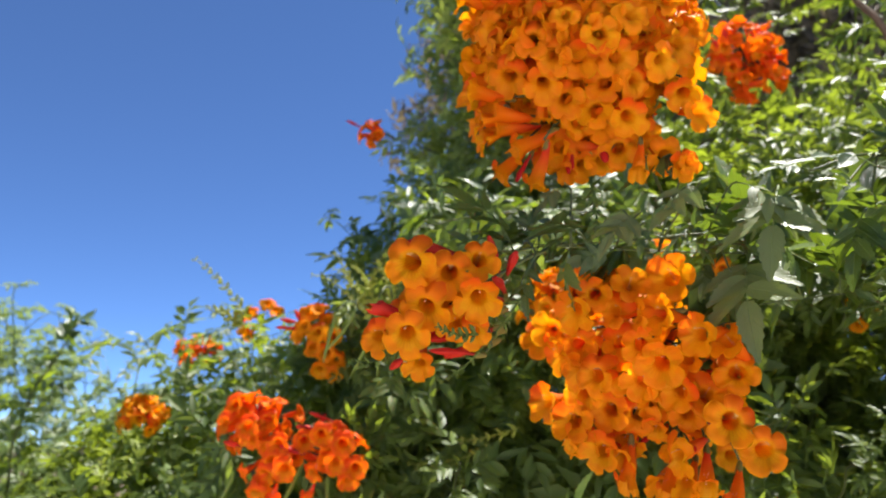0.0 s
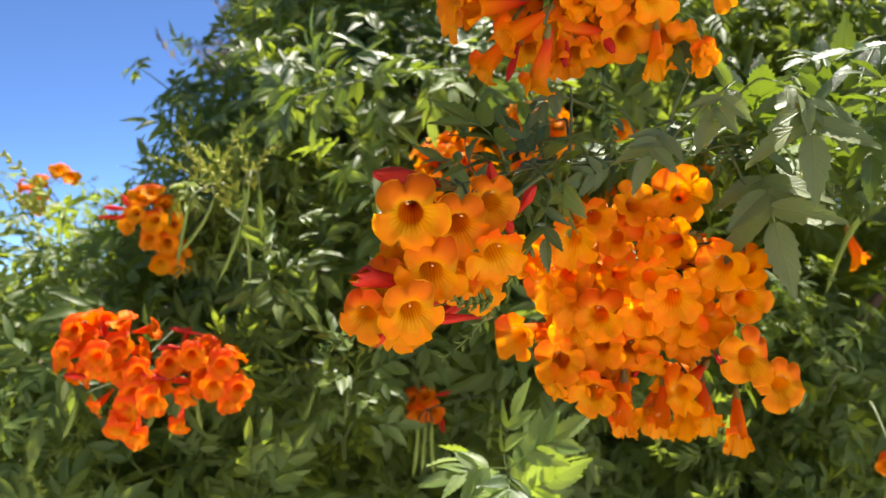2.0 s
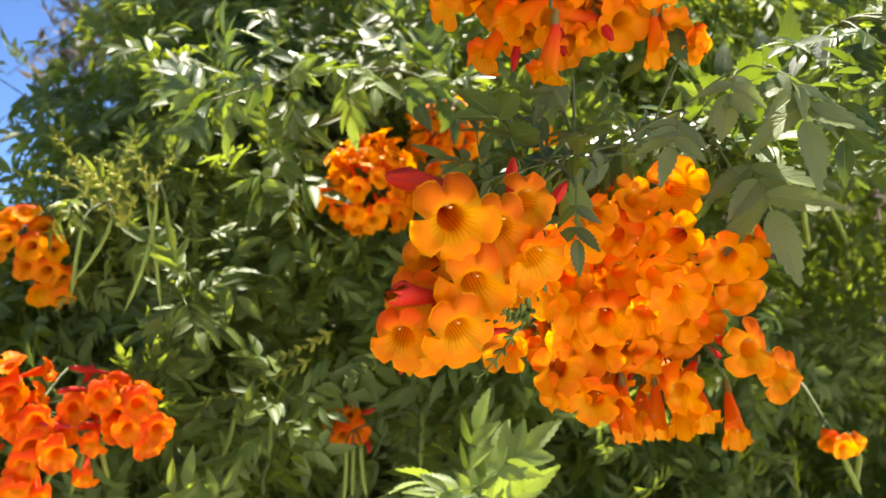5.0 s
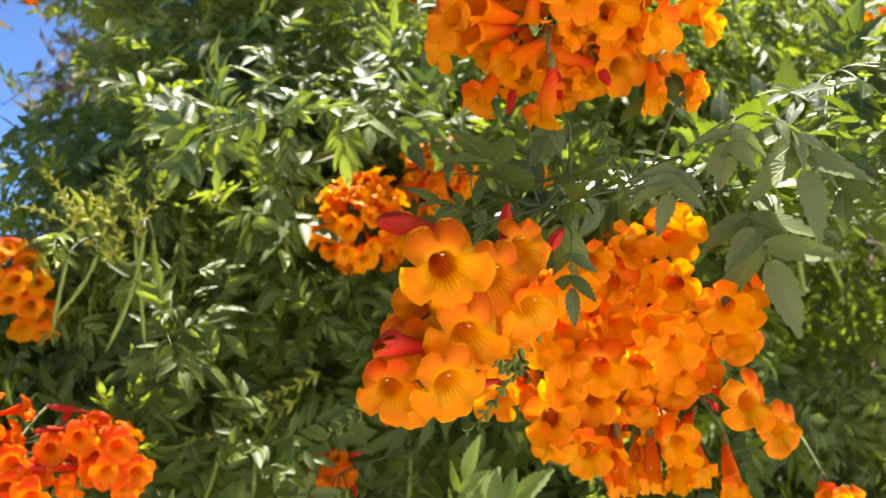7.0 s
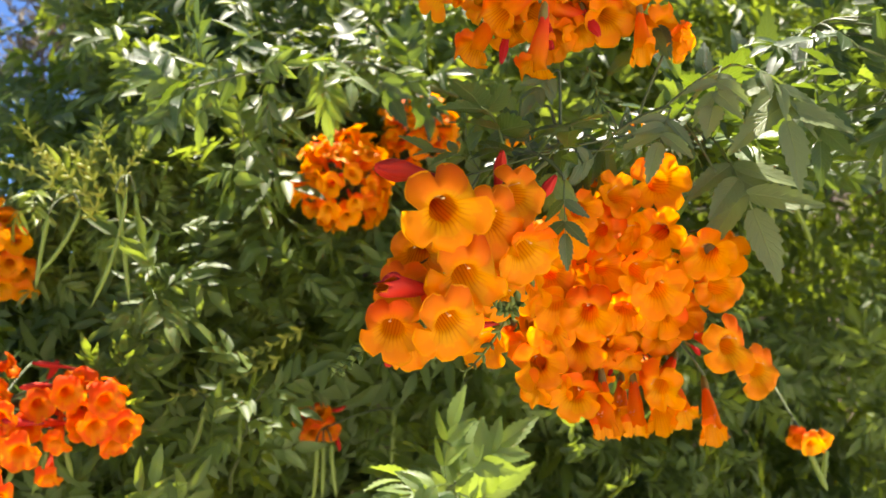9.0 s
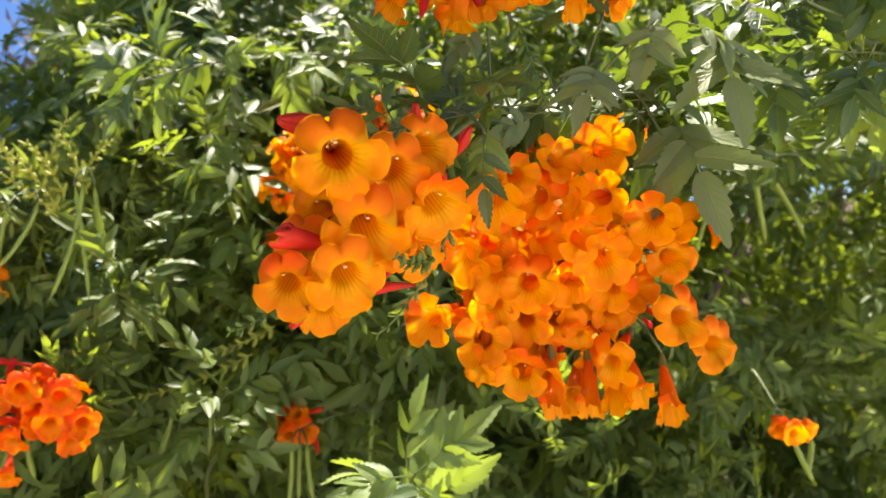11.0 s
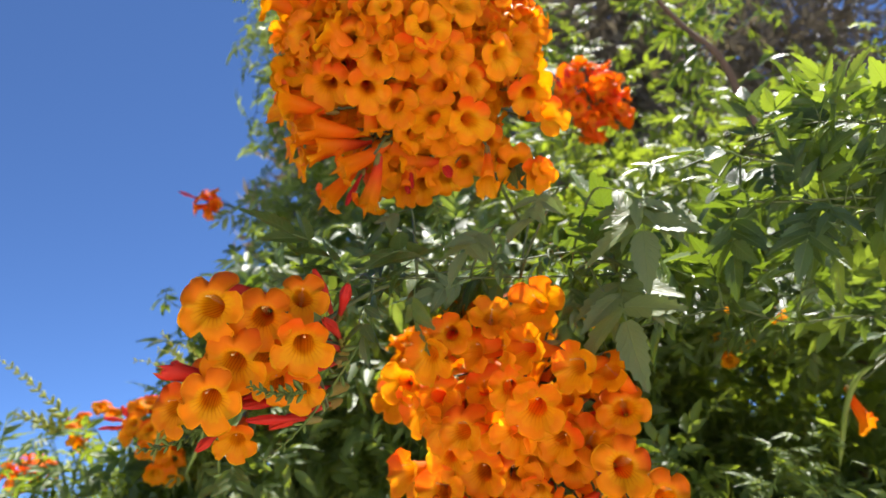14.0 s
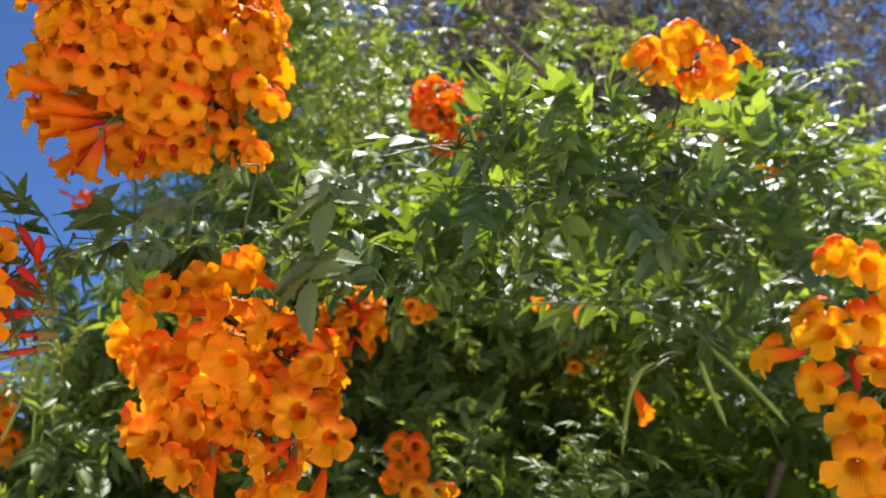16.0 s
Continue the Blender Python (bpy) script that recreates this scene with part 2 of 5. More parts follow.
def aim(at, way, up=(0, 0, 1), roll=0.0, scale=1.0):
    """Pose whose local z runs along way and whose local y keeps to up."""
    z = Vector(way).normalized()
    u = Vector(up)
    x = u.cross(z)
    if x.length < 1e-4:
        x = Vector((1, 0, 0)).cross(z)
    x.normalize()
    y = z.cross(x)
    r = Matrix((x, y, z)).transposed().to_4x4()
    return Matrix.Translation(at) @ r @ Matrix.Rotation(radians(roll), 4, "Z") @ Matrix.Diagonal((scale, scale, scale, 1))


def azel(az, el):
    a, e = radians(az), radians(el)
    return Vector((math.cos(a) * math.cos(e), math.sin(a) * math.cos(e), math.sin(e)))


def bend(p0, p1, p2, p3, n):
    """Points along a cubic curve."""
    t = np.linspace(0, 1, n)[:, None]
    a, b, c, d = (np.asarray(p, float) for p in (p0, p1, p2, p3))
    return a * (1 - t) ** 3 + 3 * b * t * (1 - t) ** 2 + 3 * c * t * t * (1 - t) + d * t ** 3


def tube_arrays(path, radii, sides=6):
    """Vertices and faces of a tube along a path."""
    path = np.asarray(path, float)
    n = len(path)
    radii = np.broadcast_to(radii, (n,))
    tan = np.gradient(path, axis=0)
    tan /= np.linalg.norm(tan, axis=1)[:, None] + 1e-12
    ref = np.array([0.31, 0.17, 0.93]) if abs(tan[0] @ np.array([0.31, 0.17, 0.93])) < 0.9 else np.array([1.0, 0, 0])
    verts, faces = [], []
    for i in range(n):
        a = np.cross(tan[i], ref)
        a /= np.linalg.norm(a)
        ref = np.cross(a, tan[i])
        for s in range(sides):
            g = 2 * math.pi * s / sides
            verts.append(path[i] + radii[i] * (math.cos(g) * a + math.sin(g) * ref))
    for i in range(n - 1):
        for s in range(sides):
            t = (s + 1) % sides
            faces.append((i * sides + s, i * sides + t, (i + 1) * sides + t, (i + 1) * sides + s))
    faces.append(tuple(range(sides))[::-1])
    faces.append(tuple((n - 1) * sides + s for s in range(sides)))
    return verts, faces


def join(pieces):
    verts, faces = [], []
    for v, f in pieces:
        o = len(verts)
        verts += list(v)
        faces += [tuple(i + o for i in q) for q in f]
    return verts, faces


# ---- flower meshes: the mouth lies in local z = 0, the tube runs down -z ----
def corolla(seed, seg=40, rows=12, flare=1.0, nod=0.25, size=1.0, mats=None, close=0.0):
    r = np.random.default_rng(seed)
    ph = r.uniform(0, 6.28, 6)
    lobe_len = 1 + r.uniform(-0.18, 0.14, 5)
    lobe_tip = r.uniform(-1.9, 1.6, 5)
    dents = r.uniform(-0.3, 1.6, 5)
    prof = [(-0.043, 0.0020), (-0.036, 0.0026), (-0.028, 0.0042), (-0.019, 0.0060), (-0.010, 0.0070), (-0.004, 0.0076)]
    nt = max(3, int(rows * 0.5))
    nl = rows - nt
    pz = np.interp(np.linspace(0, 1, nt), np.linspace(0, 1, len(prof)), [p[0] for p in prof])
    pr = np.interp(pz, [p[0] for p in prof], [p[1] for p in prof])

    def sheet(off):
        out = []
        for i in range(nt):
            for s in range(seg):
                a = 2 * math.pi * s / seg
                rr = (pr[i] - off) * (1 + 0.05 * math.sin(2 * a + ph[0]) + 0.03 * math.cos(5 * (a - 1.5 * math.pi)) * (i / nt))
                bow = 0.004 * nod * 4 * ((pz[i] + 0.043) / 0.043) ** 2 - 0.004 * nod * 4
                out.append((rr * math.cos(a), rr * math.sin(a) * 0.92 + bow, pz[i]))
        for j in range(1, nl + 1):
            q = j / nl
            for s in range(seg):
                a = 2 * math.pi * s / seg
                w = (a - 1.5 * math.pi) / (2 * math.pi / 5)
                k = int(round(w)) % 5
                d = abs(w - round(w)) * 2
                shape = max(0.0, 1 - d ** 2.3) ** 0.5
                dent = 1 - 0.05 * math.exp(-(d / 0.16) ** 2) * dents[k]
                reach = (0.0138 + 0.0064 * shape * lobe_len[k] * dent) * (1 - 0.09 * math.sin(a))
                rr = 0.0076 + (reach - 0.0076) * q ** 0.95 * (1 - close) - off * (1 - q) - 0.0045 * close * q ** 2
                up = math.sin(a) > 0.35
                tilt = flare * (0.95 if up else 0.30)
                curl = (-0.0085 * tilt + 0.0030 * lobe_tip[k]) * q ** 2.2 * (0.45 + 0.55 * shape) + 0.0052 * (1 - (1 - q) ** 2) * (0.6 if up else 1.25)
                ruffle = 0.0011 * q * math.sin(9 * a + ph[1] + 2 * q) + 0.0006 * q * q * math.sin(19 * a + ph[2]) + 0.0004 * q * q * math.sin(31 * a + ph[3])
                side = w - round(w)
                cup = 0.0030 * q * q * d ** 2 * (1 if side > 0 else -0.7)
                zz = -0.004 + curl + ruffle + cup + 0.0009 * q * (k % 2) + 0.010 * close * q - 0.0032 * q * math.sin(a) - off * (1.2 if q < 1 else 0.6)
                out.append((rr * math.cos(a), rr * math.sin(a), zz))
        return out
    inner, outer = sheet(0.0004), sheet(-0.0002)
    tot = nt + nl
    verts = [(x * size, y * size, z * size) for x, y, z in inner + [(x, y, z - 0.0005) for x, y, z in outer]]
    faces, fm = [], []
    for i in range(tot - 1):
        for s in range(seg):
            t = (s + 1) % seg
            a, b, c, d = i * seg + s, i * seg + t, (i + 1) * seg + t, (i + 1) * seg + s
            faces.append((d, c, b, a))
            fm.append(0)
            o = tot * seg
            faces.append((a + o, b + o, c + o, d + o))
            fm.append(1)
    for s in range(seg):
        t = (s + 1) % seg
        i = (tot - 1) * seg
        o = tot * seg
        faces.append((i + s, i + t, i + t + o, i + s + o))
        fm.append(0)
    return mesh_from("corolla", verts, faces, mats or [MAT_PETAL_IN, MAT_PETAL_OUT], face_mat=fm)


def calyx_mesh():
    verts, faces = [], []
    seg = 20
    for i, (z, r0) in enumerate(((-0.047, 0.0008), (-0.045, 0.0022), (-0.040, 0.0031), (-0.0355, 0.0035))):
        for s in range(seg):
            a = 2 * math.pi * s / seg
            tooth = 0.0022 * max(0.0, math.cos(5 * a)) if i == 3 else 0.0
            verts.append((r0 * math.cos(a), r0 * math.sin(a) - 0.0036, z + tooth))
    for i in range(3):
        for s in range(seg):
            t = (s + 1) % seg
            faces.append((i * seg + s, i * seg + t, (i + 1) * seg + t, (i + 1) * seg + s))
    return mesh_from("calyx", verts, faces, [MAT_CALYX])


def stamen_mesh():
    pieces = []
    for k, (x, top) in enumerate(((-0.0030, -0.010), (-0.0012, -0.007), (0.0014, -0.008), (0.0032, -0.0105), (0.0, -0.0015))):
        pts = bend((x * 0.2, -0.0039, -0.036), (x * 0.5, -0.0010, -0.024), (x, 0.0032, -0.012), (x * 0.5, 0.0052, top), 5)
        pieces.append(tube_arrays(pts, 0.00022, 3))
        e = pts[-1]
        s = 0.0007 if k == 4 else 0.0006
        pieces.append(tube_arrays([e + np.array([-s * 1.3, 0, 0]), e, e + np.array([s * 1.3, 0, 0])], [s * 0.4, s * 0.8, s * 0.4], 5))
    v, f = join(pieces)
    return mesh_from("stamen_tuft", v, f, [MAT_STAMEN])


def bud_mesh(seed, length=0.045, fat=0.0058):
    r = np.random.default_rng(seed)
    seg, rows = 30, 14
    verts, faces = [], []
    bx, by = r.uniform(-0.006, 0.006, 2)
    for i in range(rows):
        q = i / (rows - 1)
        rad = fat * (0.34 + 0.66 * min(1, q / 0.70) ** 1.5) * (1 if q < 0.70 else max(0.10, 1 - 0.75 * ((q - 0.70) / 0.30) ** 1.7))
        z = -0.043 + length * q
        for s in range(seg):
            a = 2 * math.pi * s / seg
            fold = abs(math.sin(2.5 * a + seed + 2.2 * max(0.0, q - 0.6)))
            rr = rad * (1 + max(0.0, q - 0.45) * 0.75 * (fold - 0.55) + 0.07 * math.sin(2 * a + seed))
            verts.append((rr * math.cos(a) + bx * q * q, rr * math.sin(a) + by * q * q - 0.0036 * (1 - q), z + 0.004 * (fold - 0.5) * max(0.0, q - 0.8) * 5))
    for i in range(rows - 1):
        for s in range(seg):
            t = (s + 1) % seg
            faces.append((i * seg + s, i * seg + t, (i + 1) * seg + t, (i + 1) * seg + s))
    faces.append(tuple((rows - 1) * seg + s for s in range(seg)))
    return mesh_from("bud", verts, faces, [MAT_BUD])


FLOWERS = [corolla(i, flare=f, nod=n) for i, (f, n) in enumerate(((1.0, 0.2), (0.5, 0.3), (1.5, 0.25), (-0.2, 0.3), (1.1, 0.1), (0.1, 0.35), (1.7, 0.2), (-0.6, 0.3)))]
FLOWERS += [corolla(15 + i, flare=0.5, nod=0.3, close=c) for i, c in enumerate((0.42, 0.30))]
FLOWERS_MID = [corolla(60 + i, 40, 9, f, 0.25) for i, f in enumerate((1.0, 0.5, 1.5, -0.3, 1.2, -0.7, 1.8, 0.1))]
FLOWERS_MID += [corolla(75 + i, 40, 9, 0.5, 0.3, close=c) for i, c in enumerate((0.4, 0.3))]
FLOWERS_FAR = [corolla(20 + i, 25, 8, f, 0.25) for i, f in enumerate((1.0, 0.6, 1.3, 0.3))]
FLOWERS_RED = [corolla(30 + i, 25, 8, f, 0.25, 1.0, [MAT_RED_IN, MAT_RED_OUT]) for i, f in enumerate((1.0, 0.6, 1.3, 0.3))]
FLOWERS_GOLD = [corolla(50 + i, flare=f, nod=n, mats=[MAT_GOLD_IN, MAT_GOLD_OUT]) for i, (f, n) in enumerate(((1.0, 0.2), (0.7, 0.3), (1.35, 0.25), (0.45, 0.3), (1.1, 0.1), (0.9, 0.35)))]
HALF_OPEN = [corolla(70 + i, 40, 12, 0.3, 0.3, 1.0, [MAT_RED_IN, MAT_RED_OUT if i else MAT_BUD], c) for i, c in enumerate((0.92, 0.75))]
CALYX, STAMENS = calyx_mesh(), stamen_mesh()
BUDS = [bud_mesh(i, l, f) for i, (l, f) in enumerate(((0.045, 0.0046), (0.038, 0.0054), (0.050, 0.0038), (0.030, 0.0046)))]


class Cluster:
    """A flower head: an empty, its flowers as parts, and one branching stalk that holds them all."""

    def __init__(self, at, foot, label, near=True, kinds=None):
        self.kinds = kinds or (FLOWERS if near else FLOWERS_FAR)
        self.at, self.foot, self.near = Vector(at), Vector(foot), near
        self.top = thing("flower_cluster", self.foot, label, "flower cluster", "orange flower clusters")
        self.stalks = [tube_arrays(bend(self.foot, self.foot.lerp(self.at, 0.35) + Vector((0, 0, 0.006)), self.foot.lerp(self.at, 0.7), self.at, 8), np.linspace(0.0017, 0.0012, 8), 6)]
        self.count = 0

    def bloom(self, x, y, z, az, el, kind=0, size=1.0, roll=0.0):
        """One open flower with its mouth at x, y, z, facing az, el (degrees)."""
        self.count += 1
        way = azel(az, el)
        m = aim((x, y, z), way, (0, 0, 1), roll, size)
        if self.near:
            ob = part("flower", self.kinds[kind % len(self.kinds)], self.top, m)
            sub("calyx", CALYX, ob)
            if self.kinds is not FLOWERS_MID:
                sub("stamen_tuft", STAMENS, ob)
        else:
            ob = part("flower", self.kinds[kind % len(self.kinds)], self.top, m)
        self.stalk(Vector((x, y, z)) - way * 0.046 * size, way)

    def half(self, x, y, z, az, el, kind=0, size=1.0):
        """A half-open crimson flower with its mouth at x, y, z."""
        way = azel(az, el)
        ob = part("flower", HALF_OPEN[kind], self.top, aim((x, y, z), way, (0, 0, 1), 0, size), "half-open crimson trumpet flower")
        sub("calyx", CALYX, ob)
        self.stalk(Vector((x, y, z)) - way * 0.046 * size, way)

    def bud(self, x, y, z, az, el, kind=0, size=1.0):
        """A closed bud whose tip lies at x, y, z."""
        way = azel(az, el)
        ob = part("bud", BUDS[kind % len(BUDS)], self.top, aim(Vector((x, y, z)) , way, (0, 0, 1), 0, size), "closed crimson flower bud")
        if self.near:
            sub("calyx", CALYX, ob)
        self.stalk(Vector((x, y, z)) - way * 0.046 * size, way)

    def stalk(self, end, way):
        way = Vector(way)
        pts = bend(self.at, self.at.lerp(end, 0.4), end - way * min(0.012, (end - self.at).length * 0.4), end, 5)
        self.stalks.append(tube_arrays(pts, [0.0011, 0.0010, 0.0009, 0.0009, 0.0010], 5))

    def dome(self, centre, radii, n, seed, low=-0.5, ways=((0, 0, 1),), size=1.0, limit=-0.2, jitter=0.12, skip=None):
        """Flowers spread evenly over an ellipsoid, on the side that looks along ways."""
        r = np.random.default_rng(seed)
        c = Vector(centre)
        for i in range(n):
            h = 1 - 2 * (i + 0.5) / n
            a = i * 2.39996 + seed
            d = Vector((math.sqrt(1 - h * h) * math.cos(a), math.sqrt(1 - h * h) * math.sin(a), h))
            if d.z < low or max(d.dot(Vector(w).normalized()) for w in ways) < limit:
                continue
            d2 = (d + Vector(r.normal(0, jitter, 3))).normalized()
            d = (d + Vector(r.normal(0, 0.7 / math.sqrt(n), 3))).normalized()
            p = c + Vector((d.x * radii[0], d.y * radii[1], d.z * radii[2])) * (1 + r.normal(0, 0.06))
            if skip is not None and skip(p):
                continue
            face = (d2 + Vector((0, 0, -0.12))).normalized()
            az, el = math.degrees(math.atan2(face.y, face.x)), math.degrees(math.asin(max(-1, min(1, face.z))))
            self.bloom(p.x, p.y, p.z, az, el, int(r.integers(0, 8)), size * r.uniform(0.80, 1.16), r.uniform(-55, 55))

    def finish(self):
        v, f = join(self.stalks)
        part("stalk", mesh_from("stalk", v, f, [MAT_STEM]), self.top, None, "green branching stalk")
        return self.top


# ---- leaf meshes: base at the origin, blade along +y, upper side +z ----
def leaflet_fine(length, width, r, droop):
    """Toothed lance-shaped leaflet with a folded midrib."""
    st = 15
    verts, uv, faces = [], [], []
    for i in range(st):
        q = i / (st - 1)
        w = width * (math.sin(math.pi * min(1, q * 0.97 + 0.03) ** 0.72)) ** 0.85
        if 0 < i < st - 1:
            w *= 1.10 if i % 2 else 0.92
        zc = -droop * q * q * length
        for k, u in enumerate((-1, -0.5, 0, 0.5, 1)):
            yy = q * length + (0.03 * length * (1 if i % 2 else -1) * (abs(u) == 1) if 0 < i < st - 1 else 0)
            verts.append((u * w * 0.5, yy, zc + 0.12 * abs(u) * w + 0.02 * w * math.sin(7 * q + 3 * u)))
            uv.append((0.5 + 0.5 * u, q))
    for i in range(st - 1):
        for k in range(4):
            a = i * 5 + k
            faces.append((a, a + 1, a + 6, a + 5))
    return np.array(verts), uv, faces


def leaflet_plain(length, width, r, droop):
    """The same leaflet for foliage farther off."""
    verts, uv = [(0.0, 0.0, 0.0)], [(0.5, 0.0)]
    for q, w in ((0.30, 0.95), (0.64, 0.78)):
        for u in (-1, 0, 1):
            verts.append((u * w * width * 0.5, q * length, -droop * q * q * length + 0.2 * abs(u) * w * width))
            uv.append((0.5 + 0.5 * u, q))
    verts.append((0.0, length, -droop * length))
    uv.append((0.5, 1.0))
    faces = [(0, 2, 1), (0, 3, 2), (1, 2, 5, 4), (2, 3, 6, 5), (4, 5, 7), (5, 6, 7)]
    return np.array(verts), uv, faces


def leaflet_coarse(length, width, r, droop):
    """The plainest leaflet, for foliage far behind."""
    verts = [(0.0, 0.0, 0.0), (-width * 0.5, 0.45 * length, 0.1 * width), (0.0, 0.45 * length, -droop * 0.2 * length), (width * 0.5, 0.45 * length, 0.1 * width), (0.0, length, -droop * length)]
    return np.array(verts), [(0.5, 0), (0, 0.45), (0.5, 0.45), (1, 0.45), (0.5, 1)], [(0, 2, 1), (0, 3, 2), (1, 2, 4), (2, 3, 4)]


def compound(seed, length, pairs, fine, lw=0.30, coarse=False):
    """A feather leaf: a midrib with pairs of leaflets and one at the tip. Returns verts, uv, faces."""
    r = np.random.default_rng(seed)
    make = leaflet_fine if fine else leaflet_coarse if coarse else leaflet_plain
    V, U, F = [], [], []

    def add(v, u, f):
        o = len(V)
        V.extend(map(tuple, v))
        U.extend(u)
        F.extend(tuple(i + o for i in q) for q in f)
    arch = r.uniform(0.05, 0.35)
    rib = bend((0, 0, 0), (0, length * 0.25, length * 0.06), (0, length * 0.45, 0.03 * length), (0, length * 0.62, -arch * length * 0.5), 6)
    tv, tf = tube_arrays(rib if fine else rib[::5], np.linspace(0.0011, 0.0006, 6 if fine else 2), 4 if fine else 3)
    add(tv, [(0.5, 0.0)] * len(tv), tf)
    spots = [(0.30 + 0.62 * i / max(1, pairs - 1 + 0.35), s) for i in range(pairs) for s in (-1, 1)] + [(1.0, 0)]
    for q, s in spots:
        ll = length * (0.36 + 0.09 * q) * r.uniform(0.85, 1.12) * (1.12 if s == 0 else 1)
        v, u, f = make(ll, ll * lw * r.uniform(0.9, 1.15), r, r.uniform(0.05, 0.35))
        ang = s * radians(r.uniform(42, 66) - 10 * q)
        roll = s * radians(r.uniform(-30, 15))
        pit = radians(r.uniform(-38, 12)) - arch * 0.5
        m = Euler((pit, 0, 0)).to_matrix()
        m = Euler((0, 0, -ang)).to_matrix() @ m @ Euler((0, roll, 0)).to_matrix()
        at = rib[min(5, int(round(q * 5)))]
        add(v @ np.array(m).T + at, u, f)
    return V, U, F


LEAVES = []
for i, (pairs, lw) in enumerate(((2, 0.46), (3, 0.40), (3, 0.44), (2, 0.40), (4, 0.36), (3, 0.38))):
    v, u, f = compound(40 + i, 0.10, pairs, True, lw)
    LEAVES.append((mesh_from("leaf", v, f, [MAT_LEAF], u), mesh_from("young_leaf", v, f, [MAT_LEAF_YOUNG], u), mesh_from("pale_sheen_leaf", v, f, [MAT_LEAF_PALE_SHEEN], u)))

LEAVES_MID = []
for i, (pairs, lw) in enumerate(((3, 0.34), (2, 0.36), (4, 0.30), (3, 0.30))):
    v, u, f = compound(80 + i, 0.10, pairs, False, lw)
    LEAVES_MID.append((mesh_from("leaf", v, f, [MAT_FOLIAGE], u), mesh_from("young_leaf", v, f, [MAT_LEAF_YOUNG], u)))

LEAVES_FRESH = []
for i in range(4):
    v, u, f = compound(90 + i, 0.10, 6, False, 0.20)
    LEAVES_FRESH.append((mesh_from("leaf", v, f, [MAT_FRESH_SUN_TINT], u), mesh_from("young_leaf", v, f, [MAT_FRESH_SUN_TINT], u)))


def leaf_pose(at, way, up, scale):
    """Leaf pose: local y along way, local z near up."""
    y = Vector(way).normalized()
    x = y.cross(Vector(up))
    if x.length < 1e-3:
        x = Vector((1, 0, 0))
    x.normalize()
    z = x.cross(y)
    r = Matrix((x, y, z)).transposed().to_4x4()
    return Matrix.Translation(at) @ r @ Matrix.Diagonal((scale, scale, scale, 1))


NEAR_HEADS = ((0.16, 0.53, 1.585, 0.085), (-0.01, 0.49, 1.595, 0.075), (0.12, 0.56, 1.78, 0.115), (0.60, 0.60, 1.55, 0.10), (0.54, 0.53, 1.79, 0.07))  # air round the near flower heads


class Branch:
    """A leafy branch: a stem and its leaves, each a part."""

    def __init__(self, pts, thick, label, seed, bark=False, kinds=None):
        self.kinds = kinds or LEAVES
        self.path = bend(*pts, 24)
        self.r = np.random.default_rng(seed)
        q = np.linspace(0, 1, 24)[:, None]
        ph = self.r.uniform(0, 6.28, (1, 3))
        self.path = self.path + 0.006 * np.sin(q * math.pi) * (np.sin(9 * q + ph) + 0.5 * np.sin(19 * q + 2 * ph))
        self.top = thing("leafy_branch", Vector(self.path[0]), label, "branch", "leafy branches")
        v, f = tube_arrays(self.path, np.linspace(thick, thick * 0.3, 24), 7)
        part("stem", mesh_from("stem", v, f, [MAT_BARK if bark else MAT_STEM]), self.top, None, "woody stem" if bark else "green stem")

    def leaf(self, at, way, up=(0, 0, 1), size=1.0, kind=0, young=False):
        part("leaf", self.kinds[kind % len(self.kinds)][int(young)], self.top, leaf_pose(at, way, up, size))

    def clothe(self, pairs, size=1.0, q0=0.15, q1=1.0, rise=0.15, spread=0.9, young=0.25, toward=(0, 0, 0)):
        """Leaves in opposite pairs along the stem, turned by a right angle from pair to pair."""
        n = len(self.path)
        for i in range(pairs):
            q = q0 + (q1 - q0) * i / max(1, pairs - 1)
            k = min(n - 2, int(q * (n - 1)))
            p = Vector(self.path[k])
            t = (Vector(self.path[k + 1]) - p).normalized()
            a = Vector((0, 0, 1)).cross(t)
            a = (a if a.length > 0.05 else Vector((1, 0, 0))).normalized()
            b = t.cross(a)
            turn = self.r.uniform(-0.5, 0.5) + (math.pi / 2 if i % 2 else 0)
            side = a * math.cos(turn) + b * math.sin(turn)
            for s in (-1, 1):
                way = side * s * spread + t * self.r.uniform(0.25, 0.8) + Vector((0, 0, rise)) + Vector(self.r.normal(0, 0.22, 3)) + Vector(toward)
                up = Vector((-0.1, -0.45, 0.8)) + Vector(self.r.normal(0, 0.5, 3)) + t * 0.3
                ends = [p + way.normalized() * (k * 0.1 * size) for k in (0.45, 0.75, 1.05)]
                if any((e - Vector(h[:3])).length < h[3] for e in ends for h in NEAR_HEADS) or (ends[2].x > 0.24 and ends[2].y < 1.0 and ends[2].z < 1.60):
                    continue
                self.leaf(p, way, up, size * self.r.uniform(0.72, 1.15), int(self.r.integers(0, 6)), self.r.random() < young)
        return self


